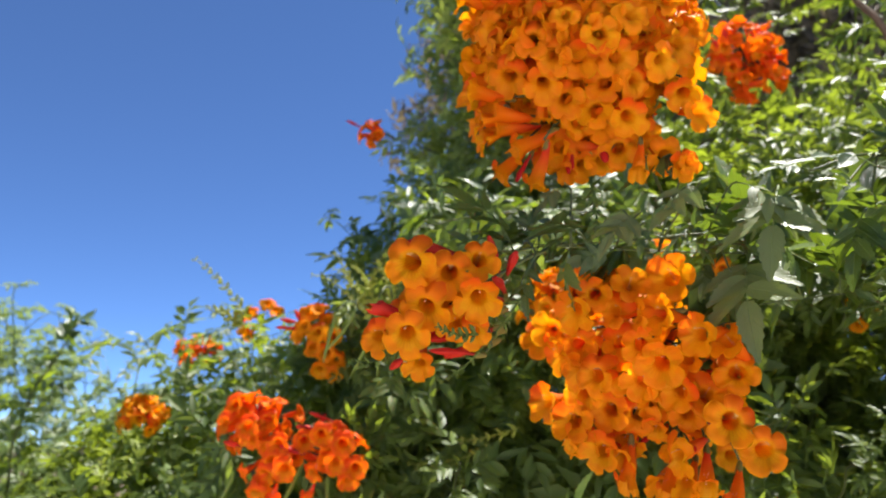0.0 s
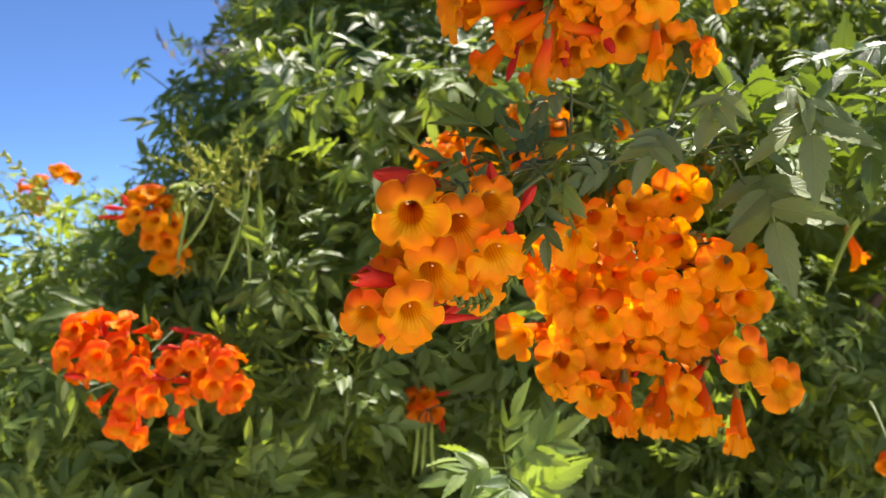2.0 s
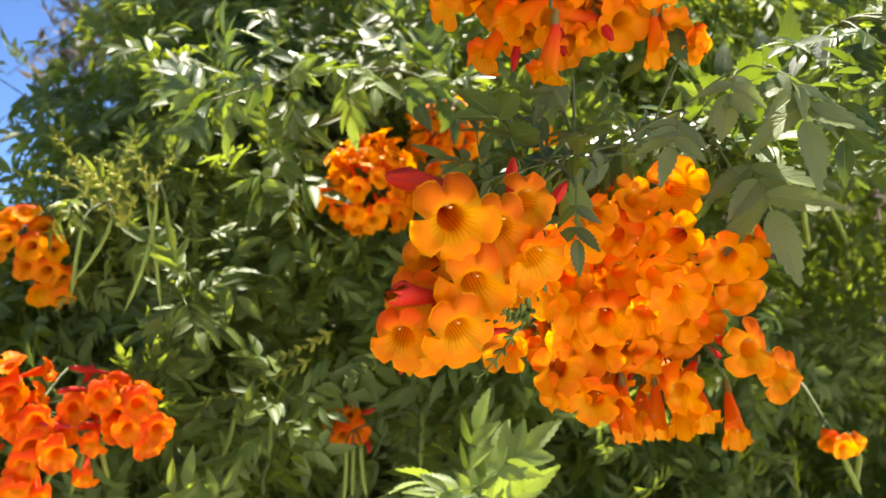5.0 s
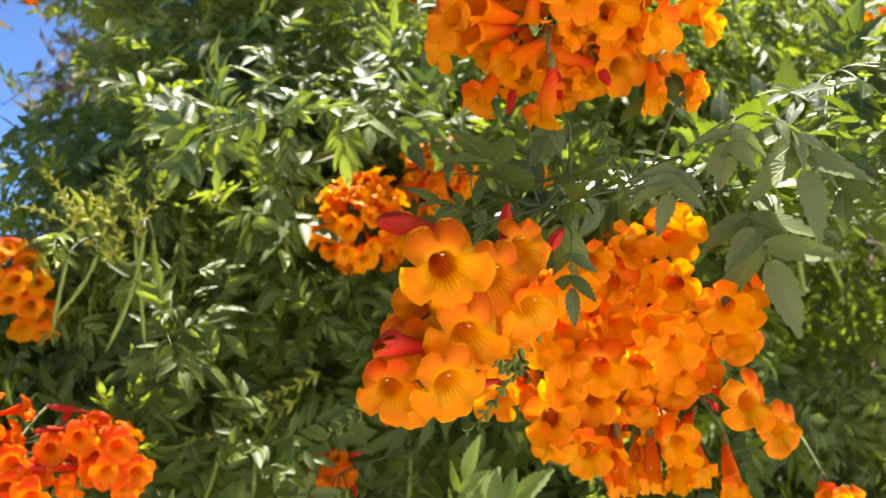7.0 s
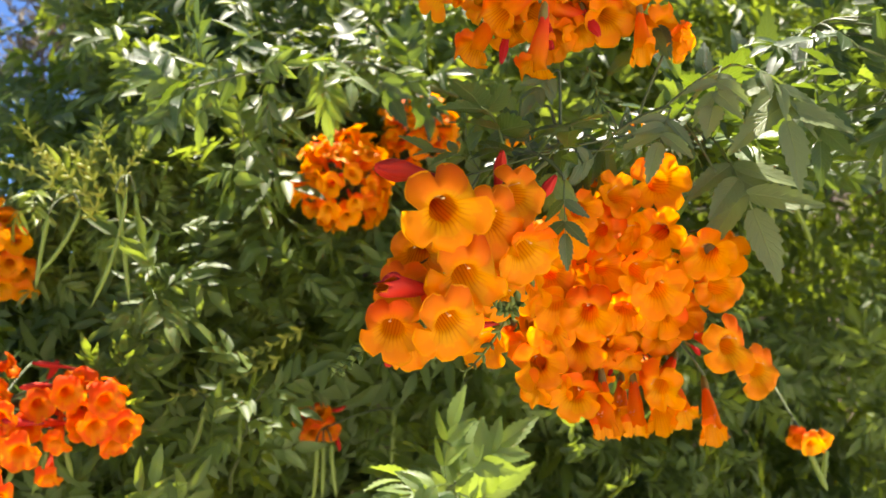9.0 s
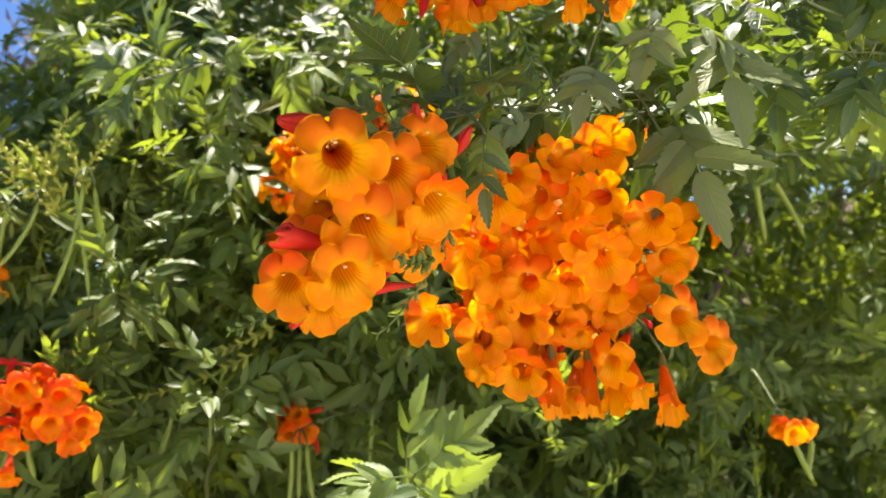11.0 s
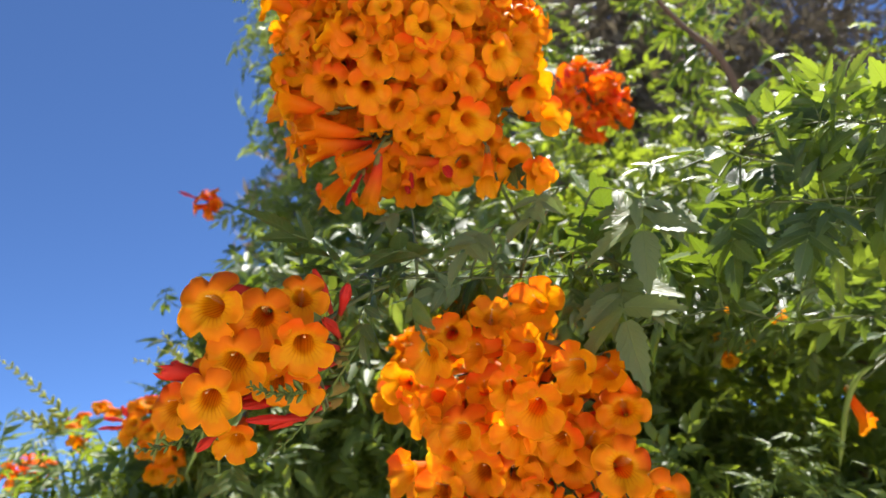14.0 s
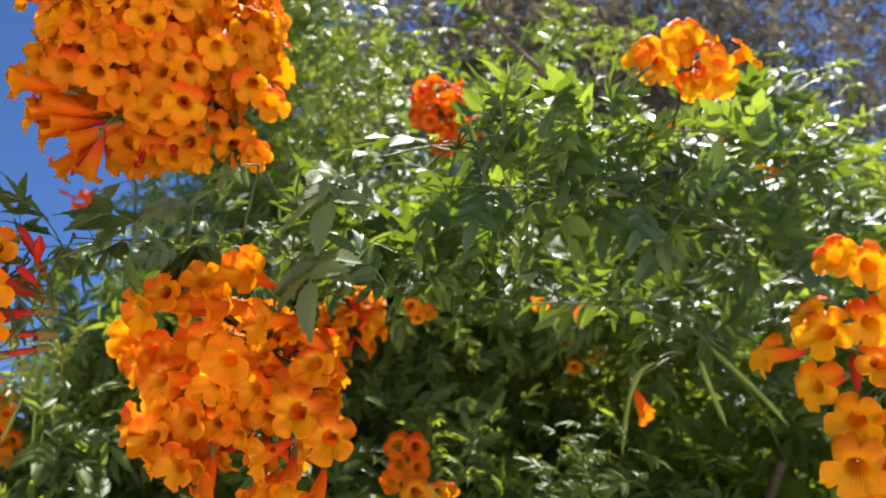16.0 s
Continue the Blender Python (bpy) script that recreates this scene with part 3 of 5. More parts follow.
# ---- foliage farther off: sprays joined into one mesh a mound ----
def spray(seed, leaves=8, leaf_len=0.074, twig=0.15, pairs=3, coarse=False):
    r = np.random.default_rng(seed)
    V, U, F = [], [], []

    def add(v, u, f):
        o = len(V)
        V.extend(map(tuple, v))
        U.extend(u)
        F.extend(tuple(i + o for i in q) for q in f)
    path = bend((0, 0, 0), (0.01, 0.01, twig * 0.4), (0.03, 0, twig * 0.7), (0.05, 0.02, twig), 6)
    tv, tf = tube_arrays(path, np.linspace(0.0018, 0.0009, 6), 3)
    add(tv, [(0.5, 0)] * len(tv), tf)
    for i in range(leaves):
        q = 0.25 + 0.75 * (i // 2) / max(1, (leaves - 1) // 2)
        at = path[min(5, int(q * 5))]
        v, u, f = compound(seed * 31 + i, leaf_len * r.uniform(0.75, 1.15), pairs, False, 0.31, coarse)
        a = i * math.pi + (i // 2) * 1.57 + r.uniform(-0.5, 0.5)
        way = Vector((math.cos(a), math.sin(a), r.uniform(0.0, 0.9)))
        m = leaf_pose((0, 0, 0), way, (0, 0, 1), 1.0).to_3x3()
        add(np.array(v) @ np.array(m).T + at, u, f)
    return np.array(V), np.array(U), F


def pack(sprays):
    """Sprays as arrays of corner loops, quick to repeat."""
    out = []
    for v, u, f in sprays:
        lens = np.array([len(q) for q in f])
        out.append((v, u, np.concatenate([np.array(q) for q in f]), lens))
    return out


SPRAYS = pack([spray(100 + i) for i in range(6)])
SPRAYS_FINE = pack([spray(140 + i, 6, 0.055, 0.12, 4, True) for i in range(5)])
SPRAYS_DRY = pack([spray(170 + i, 5, 0.075, 0.16, 2, True) for i in range(5)])
SPRAYS_BACK = pack([spray(190 + i, coarse=True) for i in range(5)])


def foliage(name, parent, spots, sprays, mat, label=""):
    """Repeats sprays at spots (place, way, size) and joins them into one mesh."""
    r = np.random.default_rng(len(spots))
    vs, us, loops, lens, o = [], [], [], [], 0
    for at, way, size in spots:
        v, u, lp, ln = sprays[int(r.integers(0, len(sprays)))]
        m = np.array(aim((0, 0, 0), way, Vector(r.normal(0, 1, 3)), r.uniform(0, 360), size).to_3x3())
        vs.append(v @ m.T + np.asarray(at))
        us.append(u)
        loops.append(lp + o)
        lens.append(ln)
        o += len(v)
    V, U, L, N = np.concatenate(vs), np.concatenate(us), np.concatenate(loops), np.concatenate(lens)
    me = bpy.data.meshes.new(name)
    me.vertices.add(len(V))
    me.vertices.foreach_set("co", V.ravel())
    me.loops.add(len(L))
    me.loops.foreach_set("vertex_index", L.astype(np.int32))
    me.polygons.add(len(N))
    me.polygons.foreach_set("loop_start", np.concatenate([[0], np.cumsum(N)[:-1]]).astype(np.int32))
    me.uv_layers.new(name="UVMap").data.foreach_set("uv", U[L].ravel())
    me.update(calc_edges=True)
    me.validate()
    me.polygons.foreach_set("use_smooth", [True] * len(me.polygons))
    me.materials.append(mat)
    return part(name, me, parent, None, label, "stuff")


def mound(centre, radii, n, seed, size=1.0, keep=None, shell=0.35, rise=0.35, facing=None):
    """Spots over and inside an ellipsoid of foliage, thinner inward, with clumps and gaps."""
    r = np.random.default_rng(seed)
    c = np.array(centre, float)
    rad = np.array(radii, float)
    out = []
    while len(out) < n:
        d = r.normal(0, 1, 3)
        d /= np.linalg.norm(d)
        if facing is not None and d @ np.array(facing) < r.uniform(-0.45, 0.1):
            continue
        q = 1 - shell * r.random() ** 1.6
        lump = noise.noise(Vector(d * 2.6 + seed)) * 0.16 + noise.noise(Vector(d * 6.0 + seed)) * 0.07
        p = c + d * rad * (q + lump)
        if p[2] < 0.08 or (keep is not None and not keep(p)):
            continue
        way = d / rad * rad.mean() * 0.8 + np.array([0, 0, rise]) + r.normal(0, 0.45, 3)
        out.append((p, Vector(way), size * r.uniform(0.75, 1.2)))
    return out


def limb(pts, r0, r1, n=14, sides=7):
    v, f = tube_arrays(bend(*pts, n), np.linspace(r0, r1, n), sides)
    return v, f


def spike_arrays(path, r, size=0.0022, step=2):
    """A raceme of tiny buds in pairs along a thin stem, smaller to the tip."""
    path = np.asarray(path, float)
    n = len(path)
    pieces = [tube_arrays(path, np.linspace(0.0011, 0.0005, n), 5)]
    for i in range(1, n, step):
        q = i / n
        t = path[min(n - 1, i + 1)] - path[i - 1]
        t /= np.linalg.norm(t)
        a = np.cross(t, [0.2, 0.9, 0.3])
        a /= np.linalg.norm(a)
        c = np.cross(t, a)
        g = r.uniform(-0.4, 0.4) + (i // step) * 1.57
        for s in (-1, 1):
            d = s * (a * math.cos(g) + c * math.sin(g)) + t * 0.9
            d /= np.linalg.norm(d)
            z = size * (1.25 - 0.8 * q) * r.uniform(0.8, 1.2)
            p = path[i]
            pieces.append(tube_arrays([p, p + d * z * 1.6, p + d * z * 3.2, p + d * z * 4.6], [z * 0.28, z * 0.75, z * 0.8, z * 0.1], 6))
    return join(pieces)


def bud_spike(paths, label, seed=0, size=0.0022, mat=None):
    """Thin stems beset with tiny green buds."""
    r = np.random.default_rng(seed)
    top = thing("bud_spike", Vector(paths[0][0]), label, "flower bud", "green bud spikes")
    for pts in paths:
        v, f = spike_arrays(bend(*pts, 22), r, size)
        part("spike", mesh_from("spike", v, f, [mat or MAT_GREENBUD]), top, None, "", "stuff")
    return top


def pod_arrays(path, width):
    """A long flattened seed pod, beaded by its seeds."""
    n = len(path)
    q = np.linspace(0, 1, n)
    rad = width * np.clip(np.minimum(q * 9, (1 - q) * 6), 0.12, 1) * (1 + 0.07 * np.sin(q * 60))
    return tube_arrays(path, rad, 8)


def pod_bunch(foot, pods, label, width=0.0028):
    """Pods that hang from one stalk; each is given by its four bend points."""
    top = thing("pod_bunch", Vector(foot), label, "seed pod", "hanging seed pods")
    r = np.random.default_rng(int(abs(foot[0]) * 1000) + len(pods))
    for pts in pods:
        p0 = Vector(pts[0])
        sway, cut = Vector((r.normal(0, 0.017), r.normal(0, 0.012), 0)), r.uniform(0.72, 1.05)
        pts = [p0 + (Vector(p) - p0) * cut + sway * (k / 3) ** 1.6 for k, p in enumerate(pts)]
        v, f = tube_arrays(bend(foot, Vector(foot).lerp(p0, 0.4) + Vector((0, 0, 0.008)), p0 + Vector((0, 0, 0.006)), p0, 6), 0.0011, 5)
        part("stalk", mesh_from("stalk", v, f, [MAT_STEM]), top, None, "thin green stalk")
        v, f = pod_arrays(bend(*pts, 30), width)
        part("pod", mesh_from("pod", v, f, [MAT_POD]), top)
    return top


def hung_leaf(branch, base, tip, up, kind=0, young=False):
    """A leaf at a given place, joined to its branch by a petiole of its own."""
    base, tip = Vector(base), Vector(tip)
    near = min(branch.path, key=lambda p: (Vector(p) - base).length)
    near = Vector(near)
    if (near - base).length > 0.06 and young is True:
        return
    if (near - base).length > 0.004:
        v, f = tube_arrays(bend(near, near.lerp(base, 0.35) + Vector((0, 0, 0.01)), base - (tip - base) * 0.15, base, 8), np.linspace(0.0010, 0.0008, 8), 5)
        part("petiole", mesh_from("petiole", v, f, [MAT_STEM]), branch.top)
    branch.leaf(base, tip - base, up, (tip - base).length / 0.106, kind, young)


# ---- ground ----
def ground_mesh():
    n, verts, faces = 60, [], []
    g = np.concatenate([[-3000, -800, -200, -60, -20], np.linspace(-8, 12, n), [20, 60, 200, 800, 3000]])
    for y in g:
        for x in g:
            near = max(0.0, 1 - math.hypot(x, y) / 14)
            verts.append((x, y, 0.05 * near * noise.noise(Vector((x * 0.7, y * 0.7, 0)))))
    k = len(g)
    for j in range(k - 1):
        for i in range(k - 1):
            faces.append((j * k + i, j * k + i + 1, (j + 1) * k + i + 1, (j + 1) * k + i))
    return mesh_from("ground", verts, faces, [MAT_SOIL])


# unseen ground, its pale surface made up to bounce light onto the flowers
tagged(new("ground", ground_mesh()), "ground under the bushes, made pale to bounce light upward", "ground", kind="structure")


# ---- the bushes ----
def bush(name, label, at, limbs, mats=MAT_BARK):
    """A bush: one trunk mesh with its limbs; foliage is added to it after."""
    top = thing(name, at, label, "bush")
    v, f = join([limb(p, a, b) for p, a, b in limbs])
    part("trunk", mesh_from("trunk", v, f, [mats]), top, None, "brown woody stems")
    return top


main = bush("trumpet_bush", "big dense green trumpet bush with feathery leaves", Vector((0.45, 1.7, 0.0)), [
    (((0.45, 1.7, -0.05), (0.42, 1.65, 0.5), (0.35, 1.5, 1.0), (0.30, 1.35, 1.6)), 0.035, 0.012),
    (((0.50, 1.72, -0.05), (0.6, 1.7, 0.6), (0.85, 1.5, 1.1), (0.98, 1.22, 1.50)), 0.04, 0.008),
    (((0.42, 1.75, -0.05), (0.2, 1.8, 0.5), (-0.1, 1.75, 1.0), (-0.35, 1.6, 1.55)), 0.03, 0.008),
    (((0.5, 1.78, -0.05), (0.5, 1.9, 0.8), (0.45, 2.0, 1.7), (0.4, 1.9, 2.6)), 0.04, 0.010),
    (((0.45, 1.7, -0.05), (0.5, 1.5, 0.5), (0.45, 1.4, 0.9), (0.30, 1.25, 1.25)), 0.03, 0.006),
    (((0.6, 1.75, -0.05), (0.9, 1.8, 0.8), (1.2, 1.7, 1.5), (1.3, 1.6, 2.3)), 0.035, 0.010),
])
# keeps the air between camera and bush open
def behind(x0, y0, x1, y1):
    return lambda p: (p[0] - x0) * (y1 - y0) - (p[1] - y0) * (x1 - x0) < 0 or p[1] > y1


CLEAR = ((-0.56, 1.42, 1.56, 0.19), (-0.68, 2.15, 1.76, 0.26), (-0.37, 1.62, 1.80, 0.14), (-0.20, 0.98, 1.48, 0.17), (0.12, 1.08, 1.40, 0.12),
         (0.28, 1.12, 1.70, 0.14), (-0.20, 1.12, 1.66, 0.13), (-0.14, 1.36, 2.08, 0.12), (0.46, 1.05, 2.05, 0.15), (0.58, 1.15, 1.64, 0.15),
         (-0.19, 1.20, 1.66, 0.18), (-0.58, 1.52, 1.57, 0.19), (-0.40, 1.69, 1.80, 0.15), (-0.60, 1.95, 1.74, 0.20), (0.15, 0.99, 1.69, 0.14), (0.26, 1.03, 1.74, 0.13))  # air round the flower heads


def clear_air(p):
    """Keeps foliage off the flower heads and the camera's side."""
    x, y, z = p
    return y > 0.9 and all((x - cx) ** 2 + (y - cy) ** 2 + (z - cz) ** 2 > r * r for cx, cy, cz, r in CLEAR)


def open_air(p):
    """Foliage stays off the near flowers and off the dark hollow under the branch."""
    x, y, z = p
    for cx, cy, cz, r in CLEAR:
        if (x - cx) ** 2 + (y - cy) ** 2 + (z - cz) ** 2 < r * r:
            return False
    if y < 0.90:
        return False
    if x < 0.1 and z > 1.40 + 0.338 * y + 0.73 * x:
        return False
    if -0.5 < x < 0.6 and z < 1.50 and y < 1.06 + 0.9 * (1.50 - z):
        return False
    if 0.28 < x < 1.15 and 1.36 < z < 1.66 and y < 1.30:
        return False
    return True


foliage("crown", main, mound((0.30, 1.55, 1.20), (0.55, 0.50, 0.72), 560, 3, 1.0, open_air, 0.4, 0.3, (0, -0.8, 0.5)), SPRAYS, MAT_FOLIAGE, "dense green feathery foliage")
foliage("low_crown", main, mound((-0.38, 1.75, 1.10), (0.60, 0.55, 0.60), 480, 4, 1.0, open_air, 0.4, 0.4, (0, -0.6, 0.6)), SPRAYS, MAT_FOLIAGE, "green foliage sloping down")
foliage("high_crown", main, mound((0.50, 1.95, 2.15), (0.50, 0.45, 0.95), 220, 5, 1.1, lambda p: clear_air(p) and (p[2] < 2.0 or p[0] > 0.05) and p[0] < 0.46 + 0.30 * (2.6 - p[2]), 0.5, 0.2, (-0.2, -0.9, 0.2)), SPRAYS_BACK, MAT_FOLIAGE, "tall green foliage behind the flowers")
# lighter copies of the crown leaves, sunlight put into their colour
foliage("sunlit_crown", main, mound((0.42, 1.90, 2.12), (0.55, 0.50, 0.95), 90, 45, 0.85, lambda p: clear_air(p) and 0.10 < p[0] < 0.42 and p[2] > 1.75, 0.12, 0.5, (-0.5, -0.8, 0.3)), SPRAYS, MAT_FRESH_SUN_TINT, "crown leaves in a brighter yellow-green, coloured as if sunlit")
foliage("fresh_top", main, mound((-0.40, 1.72, 1.12), (0.60, 0.56, 0.60), 110, 46, 0.7, lambda p: open_air(p) and p[0] < -0.15, 0.10, 0.5, (0, -0.5, 0.8)), SPRAYS_FINE, MAT_FRESH_SUN_TINT, "bright yellow-green leaf tips, sunlight put into their colour")
foliage("sunny_canopy", main, mound((0.14, 1.46, 1.73), (0.46, 0.28, 0.15), 230, 47, 0.8, lambda p: open_air(p) and p[0] > -0.12, 0.5, 0.35, (0, -0.4, 0.8)), SPRAYS, MAT_FOLIAGE, "sunlit green foliage over the shaded hollow")
foliage("sky_edge", main, mound((0.08, 1.72, 2.25), (0.17, 0.22, 0.42), 26, 48, 0.80, lambda p: clear_air(p) and p[0] > 0.05 and p[2] > 1.98, 0.6, 0.3, (-0.4, -0.9, 0.2)), SPRAYS, MAT_FOLIAGE, "leafy green shoots against the sky")
# lighter copy of sky_edge, coloured as if the sun lit it
foliage("fresh_sky_edge", main, mound((0.10, 1.68, 2.20), (0.19, 0.24, 0.42), 78, 49, 0.80, lambda p: clear_air(p) and p[0] > 0.0 and p[2] > 1.85, 0.15, 0.4, (-0.6, -0.8, 0.2)), SPRAYS, MAT_FRESH_SUN_TINT, "bright green shoots coloured as if they caught the sun")
foliage("brow", main, mound((-0.04, 1.15, 1.55), (0.34, 0.09, 0.06), 14, 54, 0.7, open_air, 0.9, 0.2, (0, -0.8, 0.4)), SPRAYS, MAT_FOLIAGE, "green leaves standing out over the shade below")
# added behind the leafy branches to keep the sun out of the hollow
foliage("right_canopy", main, mound((0.80, 1.36, 1.83), (0.50, 0.26, 0.13), 190, 50, 1.0, clear_air, 0.6, 0.3, (0, -0.3, 0.9)), SPRAYS, MAT_FOLIAGE, "green foliage added over the hollow to shade it")
foliage("low_leaves", main, mound((0.44, 1.00, 1.445), (0.15, 0.07, 0.04), 13, 52, 0.7, None, 0.9, 0.5, (0, -0.5, 0.6)), SPRAYS, MAT_FOLIAGE, "fresh sunlit leaves low at the edge of the hollow")
foliage("top_crown", main, mound((0.64, 1.50, 2.36), (0.36, 0.20, 0.26), 17, 51, 1.05, clear_air, 0.8, -0.2, (-0.1, -0.9, 0)), SPRAYS, MAT_FOLIAGE, "loose dark green leaves hanging high up")
foliage("side_crown", main, mound((1.15, 1.50, 1.35), (0.60, 0.60, 0.80), 620, 6, 1.1, open_air, 0.5, 0.2, (-0.4, -0.9, 0.2)), SPRAYS_BACK, MAT_FOLIAGE, "dark green foliage in shade")
foliage("low_side_crown", main, mound((1.0, 1.75, 0.75), (1.0, 0.5, 0.75), 420, 12, 1.25, open_air, 0.5, 0.2, (-0.2, -0.9, 0.2)), SPRAYS_BACK, MAT_FOLIAGE, "dark green foliage low down")

foliage("skirt", main, mound((-0.25, 1.85, 0.62), (1.0, 0.5, 0.75), 330, 15, 1.35, open_air, 0.5, 0.3, (-0.1, -0.9, 0.3)), SPRAYS_BACK, MAT_FOLIAGE, "green foliage near the ground")
foliage("back_crown", main, mound((1.25, 2.35, 2.25), (0.75, 0.4, 0.85), 90, 41, 1.2, clear_air, 0.8, 0.0, (-0.2, -0.9, 0)), SPRAYS_BACK, MAT_FOLIAGE, "loose green leaves high up")
inner = (mound((0.35, 1.75, 1.15), (0.50, 0.35, 0.75), 170, 31, 2.0, open_air, 0.9, 0.1) + mound((-0.35, 1.95, 0.95), (0.62, 0.35, 0.55), 130, 32, 2.0, open_air, 0.9, 0.1)
         + mound((1.2, 1.85, 1.1), (0.75, 0.4, 0.95), 170, 33, 2.0, open_air, 0.9, 0.1) + mound((0.5, 2.25, 2.1), (0.42, 0.3, 0.85), 25, 34, 1.8, clear_air, 0.9, 0.1))
foliage("inner_crown", main, inner, SPRAYS_BACK, MAT_FOLIAGE, "dark shaded leaves deep inside")

pale = bush("pale_bush", "light green bush with fine leaves farther off", Vector((-1.5, 2.5, 0.0)), [
    (((-1.5, 2.5, -0.05), (-1.5, 2.5, 0.4), (-1.4, 2.4, 0.9), (-1.2, 2.3, 1.4)), 0.04, 0.01),
    (((-1.55, 2.55, -0.05), (-1.7, 2.6, 0.5), (-1.8, 2.5, 1.0), (-1.7, 2.4, 1.5)), 0.04, 0.01),
])
foliage("crown", pale, mound((-1.52, 2.45, 0.95), (0.78, 0.6, 0.82), 640, 8, 1.45, None, 0.4, 0.6, (0.2, -0.7, 0.5)), SPRAYS_FINE, MAT_PALE, "light green fine foliage")

side = bush("side_bush", "tall dark green bush beyond the branches", Vector((2.4, 2.3, 0.0)), [
    (((2.4, 2.3, -0.05), (2.4, 2.3, 0.8), (2.3, 2.2, 1.5), (2.1, 2.1, 2.2)), 0.05, 0.012),
    (((2.4, 2.3, -0.05), (2.7, 2.4, 0.8), (2.8, 2.3, 1.5), (2.9, 2.2, 2.3)), 0.05, 0.012),
])
foliage("crown", side, mound((2.35, 2.25, 1.3), (0.95, 0.7, 1.3), 480, 10, 1.6, None, 0.5, 0.2, (-0.5, -0.8, 0.2)), SPRAYS_BACK, MAT_FOLIAGE, "dark green foliage")

dry = bush("dry_tree", "grey-brown dry tree with sparse leaves far behind", Vector((1.9, 3.7, 0.0)), [
    (((1.9, 3.7, -0.05), (1.9, 3.7, 0.9), (1.8, 3.7, 1.8), (1.4, 3.6, 3.4)), 0.10, 0.03),
    (((1.9, 3.7, 1.0), (1.5, 3.6, 1.8), (0.9, 3.6, 2.3), (0.4, 3.5, 3.2)), 0.05, 0.012),
    (((1.9, 3.7, 1.2), (2.3, 3.7, 2.0), (2.9, 3.6, 2.6), (3.2, 3.6, 3.4)), 0.05, 0.012),
    (((1.8, 3.7, 1.6), (1.5, 3.4, 2.2), (1.1, 3.2, 2.5), (0.8, 3.1, 2.7)), 0.03, 0.008),
])
foliage("crown", dry, mound((2.2, 3.6, 2.5), (2.35, 0.8, 2.3), 2300, 9, 2.05, lambda p: p[0] > 0.06, 0.7, -0.4, (-0.2, -0.8, 0)) + mound((1.75, 3.5, 3.45), (1.15, 0.45, 1.0), 620, 10, 2.05, None, 0.95, -0.4), SPRAYS_DRY, MAT_DRY, "sparse grey-brown dry foliage")


# ---- the flower clusters ----
VIEW = ((0, -1, -0.1), (-0.5, -0.8, 0), (0, -0.4, 0.8))

head_a = Cluster((0.024, 0.545, 1.608), (0.078, 0.567, 1.640), "small loose cluster of open orange trumpet flowers with crimson buds")
head_a.bloom(-0.022, 0.507, 1.618, -105, -18, 0, 0.95, 8)
head_a.bloom(0.004, 0.512, 1.611, -94, -23, 4, 0.85, -10)
head_a.bloom(0.025, 0.520, 1.623, -87, -9, 1, 0.76, -8)
head_a.bloom(0.024, 0.518, 1.595, -91, -42, 5, 0.87, -7)
head_a.bloom(-0.012, 0.514, 1.588, -103, -36, 0, 0.89, -8)
head_a.bloom(-0.021, 0.541, 1.600, -125, -15, 1, 0.75, 8)
head_a.bloom(-0.024, 0.512, 1.570, -95, -34, 4, 0.83, 9)
head_a.bloom(-0.045, 0.526, 1.571, -127, -23, 1, 0.72, 2)
head_a.bloom(-0.017, 0.563, 1.556, -103, -45, 3, 0.63, -12)
head_a.bloom(0.021, 0.535, 1.575, -92, -46, 1, 0.65, -10)
head_a.bloom(0.008, 0.536, 1.581, -93, -36, 5, 0.65, -4)
head_a.bloom(-0.030, 0.539, 1.586, -120, -26, 1, 0.71, -2)
head_a.bloom(0.004, 0.532, 1.596, -97, -28, 0, 0.71, 3)
head_a.half(-0.043, 0.524, 1.590, -156, 4, 0, 0.70)
head_a.bud(-0.025, 0.560, 1.646, -155, 6, 0, 1.18)
head_a.bud(0.051, 0.521, 1.627, -72, 24, 1, 0.60)
head_a.bud(0.037, 0.526, 1.619, -106, 24, 3, 0.75)
head_a.bud(-0.039, 0.546, 1.549, -129, -36, 3, 0.62)
head_a.bud(-0.003, 0.542, 1.565, -163, 2, 2, 0.75)
head_a.bud(-0.007, 0.549, 1.574, -163, -4, 2, 0.70)
head_a.bud(0.036, 0.546, 1.642, -105, 39, 2, 0.80)
head_a.bud(-0.004, 0.554, 1.580, -145, -9, 2, 1.35)
head_a.bud(0.008, 0.566, 1.566, -144, -19, 2, 0.96)
head_a.bud(0.021, 0.544, 1.611, -129, 6, 0, 0.98)
head_a.bud(0.012, 0.555, 1.590, -144, -16, 0, 0.98)
head_a.finish()

head_b = Cluster((0.184, 0.669, 1.588), (0.167, 0.682, 1.669), "large drooping cluster of many orange trumpet flowers")
head_b.bloom(0.170, 0.578, 1.624, -118, -3, 5, 0.98, 15)
head_b.bloom(0.156, 0.570, 1.594, -149, -5, 7, 0.83, -3)
head_b.bloom(0.144, 0.581, 1.596, -174, -6, 2, 0.80, 42)
head_b.bloom(0.128, 0.591, 1.600, -153, -5, 2, 0.81, -48)
head_b.bloom(0.098, 0.590, 1.599, -131, -39, 3, 0.89, 43)
head_b.bloom(0.142, 0.585, 1.620, -96, 6, 5, 0.78, -10)
head_b.bloom(0.114, 0.588, 1.612, -105, -20, 5, 0.73, 23)
head_b.bloom(0.124, 0.600, 1.629, -131, 24, 3, 0.65, -52)
head_b.bloom(0.134, 0.596, 1.577, -100, -4, 3, 0.78, 16)
